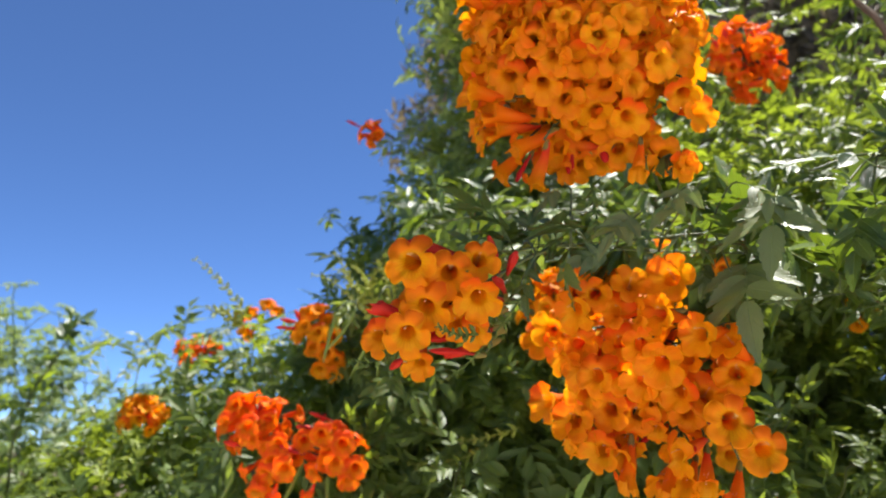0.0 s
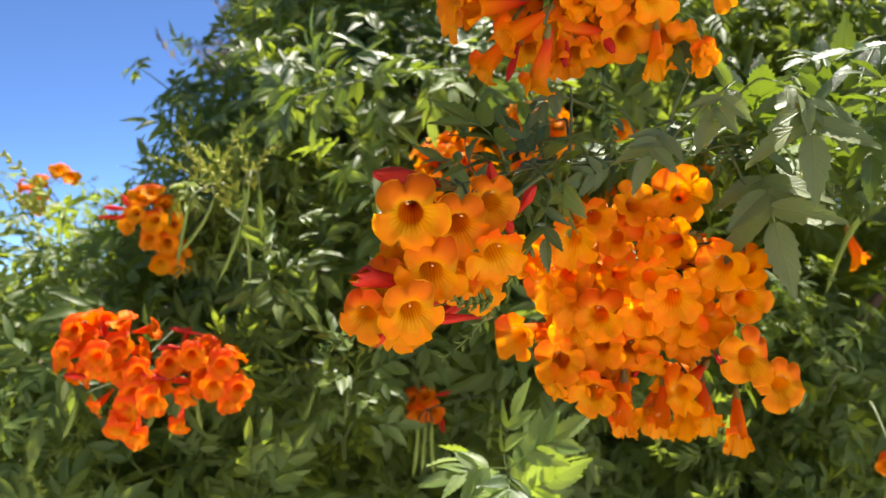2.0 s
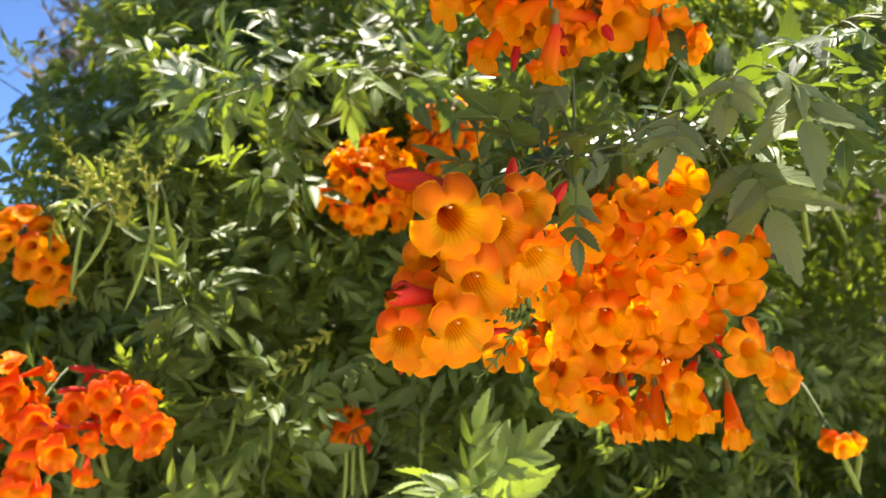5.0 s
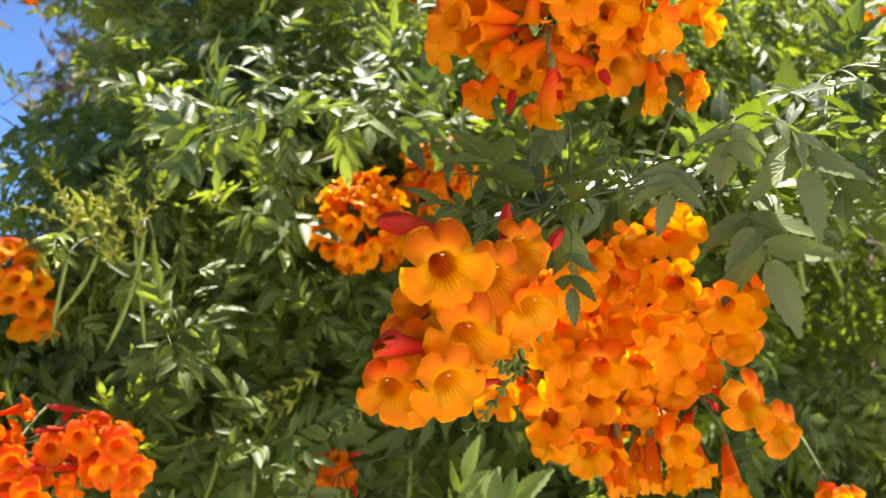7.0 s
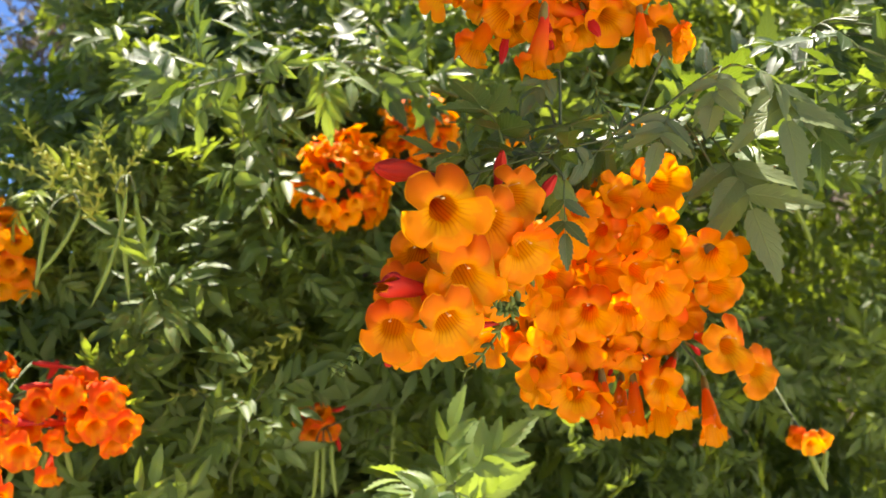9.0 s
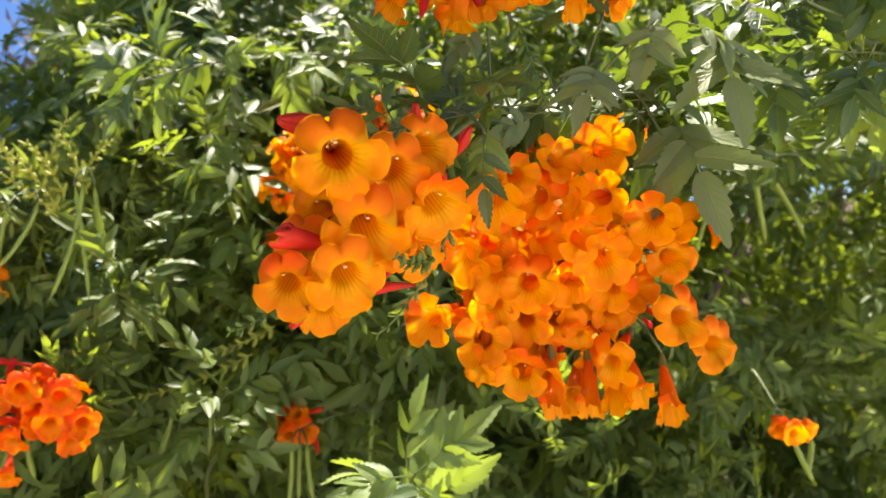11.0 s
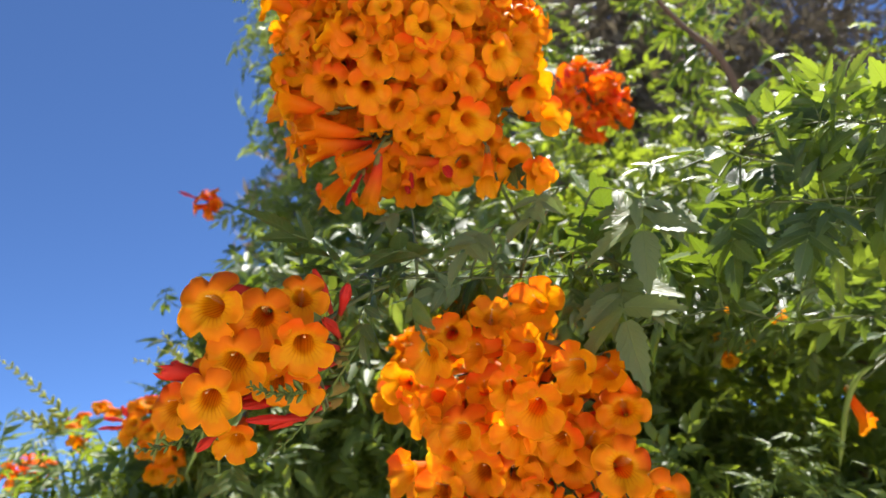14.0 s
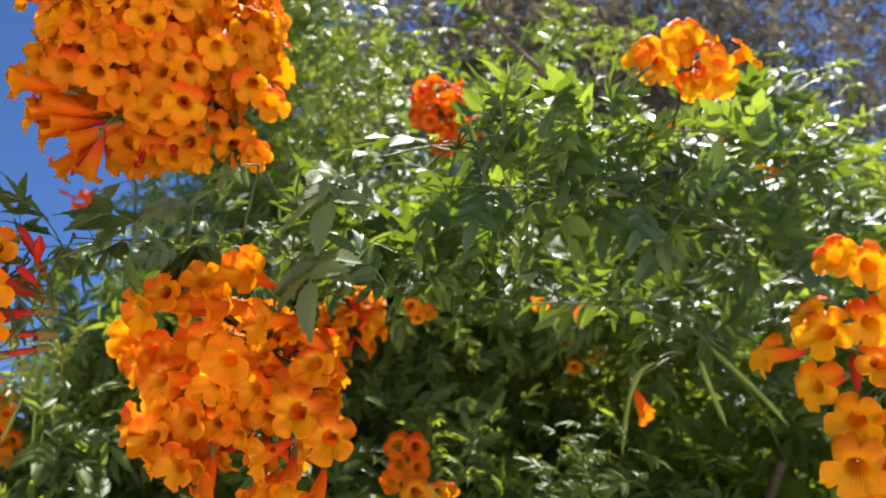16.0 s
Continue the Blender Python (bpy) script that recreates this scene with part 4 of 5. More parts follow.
head_b.bloom(0.145, 0.579, 1.572, -104, -23, 7, 0.77, 15)
head_b.bloom(0.158, 0.577, 1.558, -120, -24, 7, 0.95, -23)
head_b.bloom(0.180, 0.557, 1.577, -146, -16, 7, 0.85, 23)
head_b.bloom(0.205, 0.568, 1.575, -135, 20, 1, 0.83, 30)
head_b.bloom(0.215, 0.582, 1.553, -112, -4, 2, 0.89, 1)
head_b.bloom(0.181, 0.587, 1.563, -126, 5, 3, 0.68, -24)
head_b.bloom(0.104, 0.608, 1.577, -108, -14, 1, 0.81, -9)
head_b.bloom(0.087, 0.625, 1.591, -108, -11, 1, 0.84, -58)
head_b.bloom(0.089, 0.619, 1.571, -152, -31, 3, 0.90, 58)
head_b.bloom(0.083, 0.683, 1.591, -104, -13, 6, 0.87, -7)
head_b.bloom(0.121, 0.611, 1.571, -102, -13, 7, 0.67, -26)
head_b.bloom(0.112, 0.590, 1.551, -134, -10, 0, 0.87, -8)
head_b.bloom(0.104, 0.611, 1.556, -138, -40, 3, 0.86, 30)
head_b.bloom(0.139, 0.609, 1.550, -106, -23, 7, 0.75, -38)
head_b.bloom(0.149, 0.600, 1.547, -131, -29, 3, 0.80, -36)
head_b.bloom(0.165, 0.600, 1.545, -72, -19, 6, 0.78, 22)
head_b.bloom(0.175, 0.594, 1.539, -136, -16, 3, 0.81, -60)
head_b.bloom(0.198, 0.599, 1.538, -98, 4, 5, 0.88, -22)
head_b.bloom(0.184, 0.607, 1.522, -114, -27, 2, 0.73, -10)
head_b.bloom(0.165, 0.616, 1.530, -99, -38, 5, 0.80, -48)
head_b.bloom(0.155, 0.630, 1.528, -130, -23, 2, 0.77, 21)
head_b.bloom(0.128, 0.620, 1.527, -123, -17, 7, 0.85, -27)
head_b.bloom(0.109, 0.622, 1.539, -116, -23, 4, 0.80, -11)
head_b.bloom(0.083, 0.662, 1.536, -151, -12, 5, 0.94, 21)
head_b.bloom(0.101, 0.630, 1.520, -118, -6, 5, 0.90, 19)
head_b.bloom(0.115, 0.635, 1.504, -159, -23, 7, 0.70, 46)
head_b.bloom(0.097, 0.637, 1.501, -167, -37, 2, 0.73, 20)
head_b.bloom(0.121, 0.623, 1.496, -132, -16, 5, 0.87, -29)
head_b.bloom(0.135, 0.623, 1.490, -138, -43, 7, 0.69, 60)
head_b.bloom(0.138, 0.619, 1.473, -130, -78, 8, 0.80, 32)
head_b.bloom(0.169, 0.641, 1.470, -142, -45, 9, 0.80, -10)
head_b.bloom(0.172, 0.629, 1.465, -137, -78, 8, 0.80, 17)
head_b.bloom(0.172, 0.604, 1.492, -153, -27, 6, 0.88, 52)
head_b.bloom(0.182, 0.614, 1.471, -124, -40, 8, 0.80, -8)
head_b.bloom(0.194, 0.606, 1.470, -115, -63, 9, 0.80, -3)
head_b.bloom(0.211, 0.598, 1.457, -129, -64, 8, 0.80, -6)
head_b.bloom(0.203, 0.567, 1.517, -104, -8, 0, 0.95, -47)
head_b.bloom(0.224, 0.565, 1.497, -98, -12, 4, 0.88, -30)
head_b.dome((0.172, 0.655, 1.553), (0.068, 0.045, 0.064), 70, 21, -0.9, VIEW, 0.72, -0.1, 0.3)
head_b.bud(0.189, 0.595, 1.496, -81, -18, 3, 0.45)
head_b.bud(0.153, 0.628, 1.499, -142, -42, 1, 0.45)
head_b.bud(0.196, 0.580, 1.510, -91, -28, 3, 0.45)
head_b.finish()

head_c = Cluster((0.141, 0.620, 1.807), (0.205, 0.699, 1.723), "big rounded cluster densely packed with orange trumpet flowers", kinds=FLOWERS_MID)
head_c.bloom(0.092, 0.575, 1.724, -82, -34, 3, 0.80, -30)
head_c.bloom(0.133, 0.563, 1.719, -106, -29, 4, 0.79, -9)
head_c.bloom(0.135, 0.531, 1.731, -83, -40, 7, 0.78, -14)
head_c.bloom(0.113, 0.544, 1.743, -108, -24, 5, 0.76, 5)
head_c.bloom(0.074, 0.536, 1.759, -94, -50, 3, 0.76, -1)
head_c.bloom(0.090, 0.542, 1.750, -108, -36, 1, 0.76, 28)
head_c.bloom(0.121, 0.553, 1.734, -75, -42, 3, 0.70, -11)
head_c.bloom(0.104, 0.558, 1.738, -83, -45, 6, 0.70, -19)
head_c.bloom(0.098, 0.518, 1.771, -93, -41, 5, 0.77, -28)
head_c.bloom(0.125, 0.517, 1.770, -80, -44, 3, 0.79, 24)
head_c.bloom(0.079, 0.519, 1.773, -119, -42, 4, 0.75, 14)
head_c.bloom(0.112, 0.508, 1.786, -95, -29, 7, 0.75, -15)
head_c.bloom(0.141, 0.526, 1.757, -64, -37, 6, 0.75, -21)
head_c.bloom(0.117, 0.530, 1.757, -112, -29, 7, 0.76, 13)
head_c.bloom(0.159, 0.520, 1.770, -65, -47, 4, 0.76, -10)
head_c.bloom(0.064, 0.517, 1.786, -102, -23, 6, 0.76, 25)
head_c.bloom(0.050, 0.545, 1.770, -107, -44, 1, 0.80, -25)
head_c.bloom(0.095, 0.577, 1.705, -118, -79, 8, 0.62, 11)
head_c.bloom(0.144, 0.552, 1.697, -152, -82, 8, 0.62, -26)
head_c.bloom(0.168, 0.558, 1.711, -76, -41, 0, 0.79, 11)
head_c.bloom(0.180, 0.558, 1.704, -74, -40, 3, 0.64, 21)
head_c.bloom(0.194, 0.550, 1.745, -71, -25, 1, 0.76, -10)
head_c.bloom(0.179, 0.544, 1.755, -107, -48, 7, 0.72, 26)
head_c.bloom(0.185, 0.556, 1.706, -72, -25, 0, 0.51, -14)
head_c.bloom(0.123, 0.575, 1.713, -98, -49, 2, 0.67, -16)
head_c.bloom(0.107, 0.581, 1.712, -110, -40, 3, 0.67, -2)
head_c.bloom(0.151, 0.560, 1.728, -103, -50, 6, 0.66, -14)
head_c.bloom(0.080, 0.587, 1.716, -104, -58, 2, 0.68, 34)
head_c.bloom(0.025, 0.562, 1.743, -164, -8, 1, 0.82, 0)
head_c.bloom(0.021, 0.549, 1.760, -161, -1, 5, 0.80, 0)
head_c.bloom(0.029, 0.579, 1.736, -169, -19, 1, 0.76, 0)
head_c.bloom(0.037, 0.556, 1.746, -162, -4, 8, 0.90, 0)
head_c.bloom(0.054, 0.562, 1.718, -174, -33, 9, 0.85, 0)
head_c.bloom(0.043, 0.575, 1.702, 178, -52, 9, 0.80, 0)
head_c.bloom(0.067, 0.554, 1.687, 167, -76, 9, 0.78, 0)
head_c.bloom(0.040, 0.568, 1.737, -169, -15, 8, 0.85, 0)
head_c.dome((0.113, 0.592, 1.817), (0.086, 0.081, 0.098), 560, 3, -0.80, VIEW, 0.72, -0.25, 0.42, lambda p: p.z < 1.745 + 0.55 * max(0.0, p.x - 0.12) or (p.y < 0.56 and p.z < 1.775 and p.x < 0.2) or (p.z < 1.785 and p.x < 0.09))
head_c.dome((0.115, 0.600, 1.800), (0.062, 0.060, 0.078), 190, 7, -0.95, VIEW, 0.66, -0.3, 0.4)
head_c.bud(0.098, 0.576, 1.700, -125, -81, 1, 0.60)
head_c.bud(0.123, 0.566, 1.705, -87, -76, 1, 0.60)
head_c.bud(0.057, 0.564, 1.698, -147, -62, 2, 0.60)
head_c.finish()


head_d = Cluster((-0.203, 1.062, 1.505), (-0.164, 1.124, 1.535), "ragged cluster of red-orange trumpet flowers above hanging pods", False, kinds=FLOWERS_RED)
head_d.bloom(-0.262, 1.003, 1.551, -108, -8, 0, 0.78, 30)
head_d.bloom(-0.271, 0.997, 1.528, -129, -13, 1, 0.78, -22)
head_d.bloom(-0.239, 0.983, 1.524, -105, -8, 2, 0.82, 1)
head_d.bloom(-0.218, 1.000, 1.531, -87, -12, 0, 0.78, 9)
head_d.bloom(-0.236, 0.994, 1.509, -118, -26, 3, 0.78, -18)
head_d.bloom(-0.258, 1.018, 1.503, -130, -32, 1, 0.74, 23)
head_d.bloom(-0.190, 0.973, 1.473, -98, -32, 0, 0.87, 27)
head_d.bloom(-0.217, 0.997, 1.466, -120, -42, 1, 0.78, -16)
head_d.bloom(-0.227, 1.001, 1.443, -118, -52, 2, 0.78, -27)
head_d.bloom(-0.202, 0.991, 1.503, -107, -17, 3, 0.78, -7)
head_d.bloom(-0.170, 0.997, 1.507, -81, -14, 1, 0.74, -20)
head_d.bloom(-0.252, 1.013, 1.541, -107, 6, 3, 0.78, -25)
head_d.bloom(-0.228, 1.002, 1.521, -96, -12, 1, 0.74, -1)
head_d.bloom(-0.208, 0.994, 1.482, -99, -27, 2, 0.78, -3)
head_d.bloom(-0.182, 1.000, 1.488, -99, -11, 0, 0.74, -25)
head_d.bloom(-0.136, 0.994, 1.493, -98, -15, 3, 0.74, -23)
head_d.bloom(-0.223, 1.009, 1.454, -99, -53, 1, 0.74, -2)
head_d.bloom(-0.147, 0.983, 1.514, -80, -16, 0, 0.78, -11)
head_d.bloom(-0.119, 0.970, 1.503, -79, -14, 2, 0.82, 1)
head_d.bloom(-0.129, 0.984, 1.480, -85, -34, 1, 0.78, -22)
head_d.bloom(-0.105, 0.982, 1.475, -79, -17, 3, 0.78, 29)
head_d.bloom(-0.115, 0.995, 1.458, -77, -48, 0, 0.74, 18)
head_d.bloom(-0.211, 1.010, 1.432, -102, -55, 1, 0.74, -21)
head_d.bloom(-0.171, 1.036, 1.433, -109, -51, 2, 0.64, 7)
head_d.dome((-0.235, 1.040, 1.515), (0.050, 0.040, 0.055), 22, 61, -0.9, VIEW, 0.72, -0.1, 0.35)
head_d.dome((-0.140, 1.025, 1.492), (0.042, 0.035, 0.036), 12, 62, -0.9, VIEW, 0.72, -0.1, 0.35)
head_d.bud(-0.180, 1.006, 1.525, -166, 9, 0, 0.80)
head_d.bud(-0.202, 0.992, 1.496, -172, 5, 1, 0.80)
head_d.bud(-0.163, 1.022, 1.541, -165, 19, 2, 0.80)
head_d.bud(-0.275, 1.010, 1.501, -157, -2, 1, 0.75)
head_d.bud(-0.233, 1.030, 1.551, -78, 53, 2, 0.80)
head_d.bud(-0.147, 1.021, 1.538, -50, 35, 1, 0.70)
head_d.finish()

head_e = Cluster((-0.197, 1.236, 1.643), (-0.158, 1.319, 1.598), "tall orange flower cluster among drooping seed pods", False)
head_e.bloom(-0.204, 1.192, 1.699, -106, 3, 0, 0.80, -23)
head_e.bloom(-0.187, 1.189, 1.704, -91, 30, 1, 0.80, -3)
head_e.bloom(-0.173, 1.190, 1.687, -86, 3, 2, 0.80, 11)
head_e.bloom(-0.211, 1.185, 1.678, -117, -5, 3, 0.80, -8)
head_e.bloom(-0.189, 1.174, 1.666, -99, -5, 0, 0.85, 19)
head_e.bloom(-0.166, 1.182, 1.661, -87, -8, 1, 0.80, -3)
head_e.bloom(-0.198, 1.188, 1.644, -109, -20, 2, 0.80, 28)
head_e.bloom(-0.176, 1.186, 1.636, -96, -26, 3, 0.80, -6)
head_e.bloom(-0.160, 1.195, 1.625, -77, -32, 0, 0.75, -21)
head_e.bloom(-0.186, 1.200, 1.611, -89, -51, 1, 0.80, -7)
head_e.bloom(-0.165, 1.198, 1.602, -100, -64, 2, 0.75, 19)
head_e.bloom(-0.222, 1.208, 1.666, -127, -17, 1, 0.75, -19)
head_e.bud(-0.244, 1.188, 1.688, -156, 8, 0, 0.75)
head_e.bud(-0.228, 1.185, 1.699, -142, 42, 1, 0.70)
head_e.bud(-0.234, 1.189, 1.674, -168, -6, 2, 0.75)
head_e.bud(-0.249, 1.190, 1.676, -177, 0, 2, 0.70)
head_e.finish()

head_h = Cluster((-0.414, 1.737, 1.782), (-0.391, 1.791, 1.723), "thin cluster of orange trumpet flowers at the bush top", False)
head_h.bloom(-0.444, 1.723, 1.752, -132, -12, 0, 0.90, 26)
head_h.bloom(-0.421, 1.717, 1.783, -101, 4, 1, 0.90, -6)
head_h.bloom(-0.385, 1.710, 1.804, -97, 12, 2, 0.90, -28)
head_h.bloom(-0.369, 1.730, 1.792, -62, 7, 0, 0.90, 21)
head_h.bloom(-0.435, 1.744, 1.737, -130, -43, 3, 0.90, -14)
head_h.bloom(-0.460, 1.743, 1.777, -158, -11, 1, 0.90, 10)
head_h.finish()

head_g = Cluster((-0.738, 2.387, 1.772), (-0.735, 2.446, 1.693), "reddish orange flower cluster at the bush edge", False, kinds=FLOWERS_RED)
head_g.dome((-0.738, 2.387, 1.772), (0.065, 0.055, 0.055), 30, 9, -0.8, VIEW, 1.0, -0.4)
head_g.bud(-0.760, 2.374, 1.729, -152, -43, 1, 1.20)
head_g.bud(-0.683, 2.364, 1.734, -44, -35, 0, 1.20)
head_g.finish()

head_f = Cluster((-0.591, 1.592, 1.556), (-0.580, 1.638, 1.493), "round compact cluster of bright orange flowers", False, kinds=FLOWERS_GOLD)
head_f.dome((-0.591, 1.592, 1.556), (0.047, 0.045, 0.040), 36, 11, -0.7, VIEW, 0.78, -0.5)
head_f.bloom(-0.498, 1.592, 1.541, -85, -15, 1, 0.50, -21)
head_f.finish()

head_i = Cluster((-0.089, 1.439, 2.079), (-0.009, 1.469, 2.059), "lone coral flower tip standing out against the sky", False, kinds=FLOWERS_RED)
head_i.bloom(-0.151, 1.419, 2.101, -146, 9, 0, 0.75, 0)
head_i.bloom(-0.161, 1.419, 2.077, -157, -25, 1, 0.75, 0)
head_i.bloom(-0.131, 1.419, 2.107, -110, 30, 2, 0.75, 0)
head_i.bloom(-0.127, 1.419, 2.083, -103, -20, 3, 0.75, 0)
head_i.bloom(-0.139, 1.419, 2.065, -143, -57, 0, 0.75, 0)
head_i.bud(-0.179, 1.419, 2.109, -163, 22, 2, 0.8)
head_i.finish()

head_j = Cluster((0.280, 1.215, 1.693), (0.300, 1.278, 1.611), "broad orange flower cluster behind the nearer ones", False)
head_j.dome((0.165, 1.060, 1.684), (0.056, 0.045, 0.056), 60, 13, -0.9, VIEW, 0.72, -0.2)
head_j.dome((0.296, 1.110, 1.735), (0.048, 0.045, 0.052), 40, 14, -0.9, VIEW, 0.72, -0.2)
head_j.finish()

head_k = Cluster((0.130, 1.185, 1.410), (0.160, 1.215, 1.450), "few red-orange flowers over long green pods", False, kinds=FLOWERS_RED)
head_k.bloom(0.111, 1.152, 1.409, -127, 1, 0, 0.80, 13)
head_k.bloom(0.129, 1.142, 1.414, -120, 20, 1, 0.80, 15)
head_k.bloom(0.136, 1.140, 1.391, -107, -13, 2, 0.80, 16)
head_k.bloom(0.118, 1.149, 1.388, -121, -23, 3, 0.80, 0)
head_k.bud(0.159, 1.139, 1.415, -56, 13, 0, 0.80)
head_k.bud(0.151, 1.144, 1.367, -87, -65, 2, 0.80)
head_k.finish()

head_m = Cluster((0.553, 0.570, 1.780), (0.557, 0.623, 1.758), "sunlit yellow-orange flower cluster on an upright stalk", kinds=FLOWERS_GOLD)
head_m.bloom(0.496, 0.540, 1.789, -142, -10, 0, 0.88, 7)
head_m.bloom(0.505, 0.534, 1.771, -114, -46, 2, 0.93, 24)
head_m.bloom(0.534, 0.532, 1.802, -115, -13, 1, 0.88, -16)
head_m.bloom(0.554, 0.534, 1.801, -87, -4, 4, 0.88, -22)
head_m.bloom(0.559, 0.531, 1.778, -91, -28, 0, 0.88, -14)
head_m.bloom(0.594, 0.537, 1.787, -49, -5, 1, 0.84, 13)
head_m.bloom(0.563, 0.543, 1.761, -107, -63, 5, 0.84, 27)
head_m.bloom(0.533, 0.547, 1.793, -100, -23, 3, 0.84, -27)
head_m.bloom(0.544, 0.557, 1.764, -156, -67, 3, 0.74, 20)
head_m.bud(0.517, 0.553, 1.814, -89, 57, 3, 0.60)
head_m.finish()

head_n = Cluster((0.465, 1.115, 2.093), (0.487, 1.188, 2.040), "red-orange cluster seen through leaves", False, kinds=FLOWERS_RED)
head_n.dome((0.465, 1.115, 2.093), (0.046, 0.044, 0.052), 30, 17, -0.9, VIEW, 0.78, -0.3, 0.4)
head_n.dome((0.485, 1.115, 2.063), (0.044, 0.044, 0.050), 22, 18, -0.9, VIEW, 0.78, -0.3, 0.4)
head_n.bud(0.425, 1.081, 2.114, -114, 32, 1, 0.80)
head_n.bud(0.411, 1.089, 2.099, -138, 20, 0, 0.80)
head_n.finish()

head_r = Cluster((0.471, 0.741, 1.385), (0.491, 0.781, 1.415), "three small orange flowers above green pods", False)
head_r.bloom(0.449, 0.721, 1.373, -131, -14, 0, 0.55, -16)
head_r.bloom(0.452, 0.709, 1.369, -110, -31, 1, 0.60, 20)
head_r.bloom(0.472, 0.709, 1.367, -90, -18, 2, 0.55, 21)
head_r.finish()

head_x = Cluster((0.703, 0.601, 1.525), (0.774, 0.606, 1.637), "tall cluster of large golden orange trumpet flowers", kinds=FLOWERS_GOLD)
head_x.bloom(0.620, 0.545, 1.602, -143, 2, 3, 0.94, 21)
head_x.bloom(0.649, 0.542, 1.592, -110, -33, 5, 0.99, 11)
head_x.bloom(0.597, 0.566, 1.563, -166, 14, 4, 0.89, 16)
head_x.bloom(0.598, 0.551, 1.544, -146, -4, 1, 1.08, -13)
head_x.bloom(0.641, 0.551, 1.547, -120, -37, 0, 0.99, -2)
head_x.bloom(0.575, 0.602, 1.539, 162, -2, 0, 0.96, -16)
head_x.bloom(0.595, 0.578, 1.507, -169, -15, 2, 0.99, -26)
head_x.bloom(0.604, 0.555, 1.475, -153, -19, 3, 1.05, -27)
head_x.bloom(0.590, 0.550, 1.441, -142, -32, 5, 1.18, -27)
head_x.bloom(0.655, 0.570, 1.520, -115, -8, 4, 0.94, -17)
head_x.bloom(0.642, 0.573, 1.465, -126, -37, 1, 1.03, 13)
head_x.bloom(0.667, 0.538, 1.565, -120, -13, 3, 0.99, -11)
head_x.bloom(0.684, 0.556, 1.537, -96, -18, 2, 0.94, -18)
head_x.bloom(0.677, 0.564, 1.495, -104, -37, 4, 0.94, -20)
head_x.bloom(0.642, 0.564, 1.430, -137, -42, 1, 1.03, 19)
head_x.bloom(0.671, 0.571, 1.453, -105, -45, 5, 0.99, -5)
head_x.bloom(0.606, 0.568, 1.414, -154, -51, 2, 1.03, 8)
head_x.bloom(0.633, 0.578, 1.401, 175, -81, 0, 1.03, 16)
head_x.bud(0.644, 0.579, 1.530, -103, 50, 1, 0.90)
head_x.finish()

head_t = Cluster((0.710, 1.334, 1.716), (0.760, 1.384, 1.746), "small orange flowers in the shade of the bush", False)
head_t.bloom(0.687, 1.296, 1.694, -102, -31, 0, 0.75, 3)
head_t.bloom(0.672, 1.283, 1.731, -107, -20, 1, 0.55, 16)
head_t.bloom(0.730, 1.311, 1.715, -76, -29, 2, 0.70, 18)
head_t.bloom(0.751, 1.324, 1.725, -90, -2, 3, 0.60, 22)
head_t.finish()

head_u = Cluster((0.550, 0.989, 1.697), (0.580, 1.039, 1.737), "pair of small orange flowers in shade", False)
head_u.bloom(0.524, 0.960, 1.708, -118, -29, 0, 0.72, 27)
head_u.bloom(0.576, 0.958, 1.685, -100, -48, 1, 0.60, 19)
head_u.finish()

head_v = Cluster((0.373, 1.033, 1.716), (0.403, 1.083, 1.746), "little group of shaded orange flowers", False)
head_v.bloom(0.359, 0.989, 1.721, -110, -23, 0, 0.75, 14)
head_v.bloom(0.387, 1.007, 1.717, -79, -12, 1, 0.65, -20)
head_v.bloom(0.372, 1.012, 1.710, -97, -42, 2, 0.50, 21)
head_v.finish()

head_w = Cluster((0.624, 0.742, 1.811), (0.654, 0.792, 1.771), "few small orange flowers among leaves", False)
head_w.bloom(0.603, 0.701, 1.813, -108, -24, 0, 0.60, -24)
head_w.bloom(0.601, 0.721, 1.818, -123, -14, 1, 0.50, -9)
head_w.bloom(0.670, 0.714, 1.801, -88, -23, 2, 0.50, -25)
head_w.finish()

head_y = Cluster((0.713, 0.720, 1.765), (0.743, 0.770, 1.725), "small orange flowers on a leafy twig", False)
head_y.bloom(0.703, 0.679, 1.761, -116, -30, 0, 0.60, -20)
head_y.bloom(0.707, 0.701, 1.760, -126, -39, 1, 0.55, 23)
head_y.bloom(0.729, 0.691, 1.773, -71, -23, 2, 0.50, -20)
head_y.finish()

head_z = Cluster((0.335, 1.033, 1.529), (0.365, 1.083, 1.559), "dull red cluster low in the bush", False, kinds=FLOWERS_RED)
head_z.bloom(0.327, 0.997, 1.550, -122, -6, 0, 0.90, 6)
head_z.bloom(0.350, 0.994, 1.544, -96, -19, 1, 0.85, 17)
head_z.bloom(0.329, 1.007, 1.524, -126, -42, 2, 0.90, -4)
head_z.bloom(0.352, 0.993, 1.519, -83, -26, 3, 0.85, -22)
head_z.bloom(0.320, 1.026, 1.508, -131, -50, 1, 0.80, -27)
head_z.finish()

head_zz = Cluster((0.367, 1.013, 1.489), (0.397, 1.063, 1.519), "low orange flowers under the branch", False)
head_zz.bloom(0.341, 0.963, 1.489, -92, -16, 0, 1.00, -1)
head_zz.bloom(0.369, 0.979, 1.487, -91, -30, 1, 0.70, 8)
head_zz.bloom(0.391, 1.006, 1.490, -87, -22, 2, 0.50, -2)
head_zz.finish()


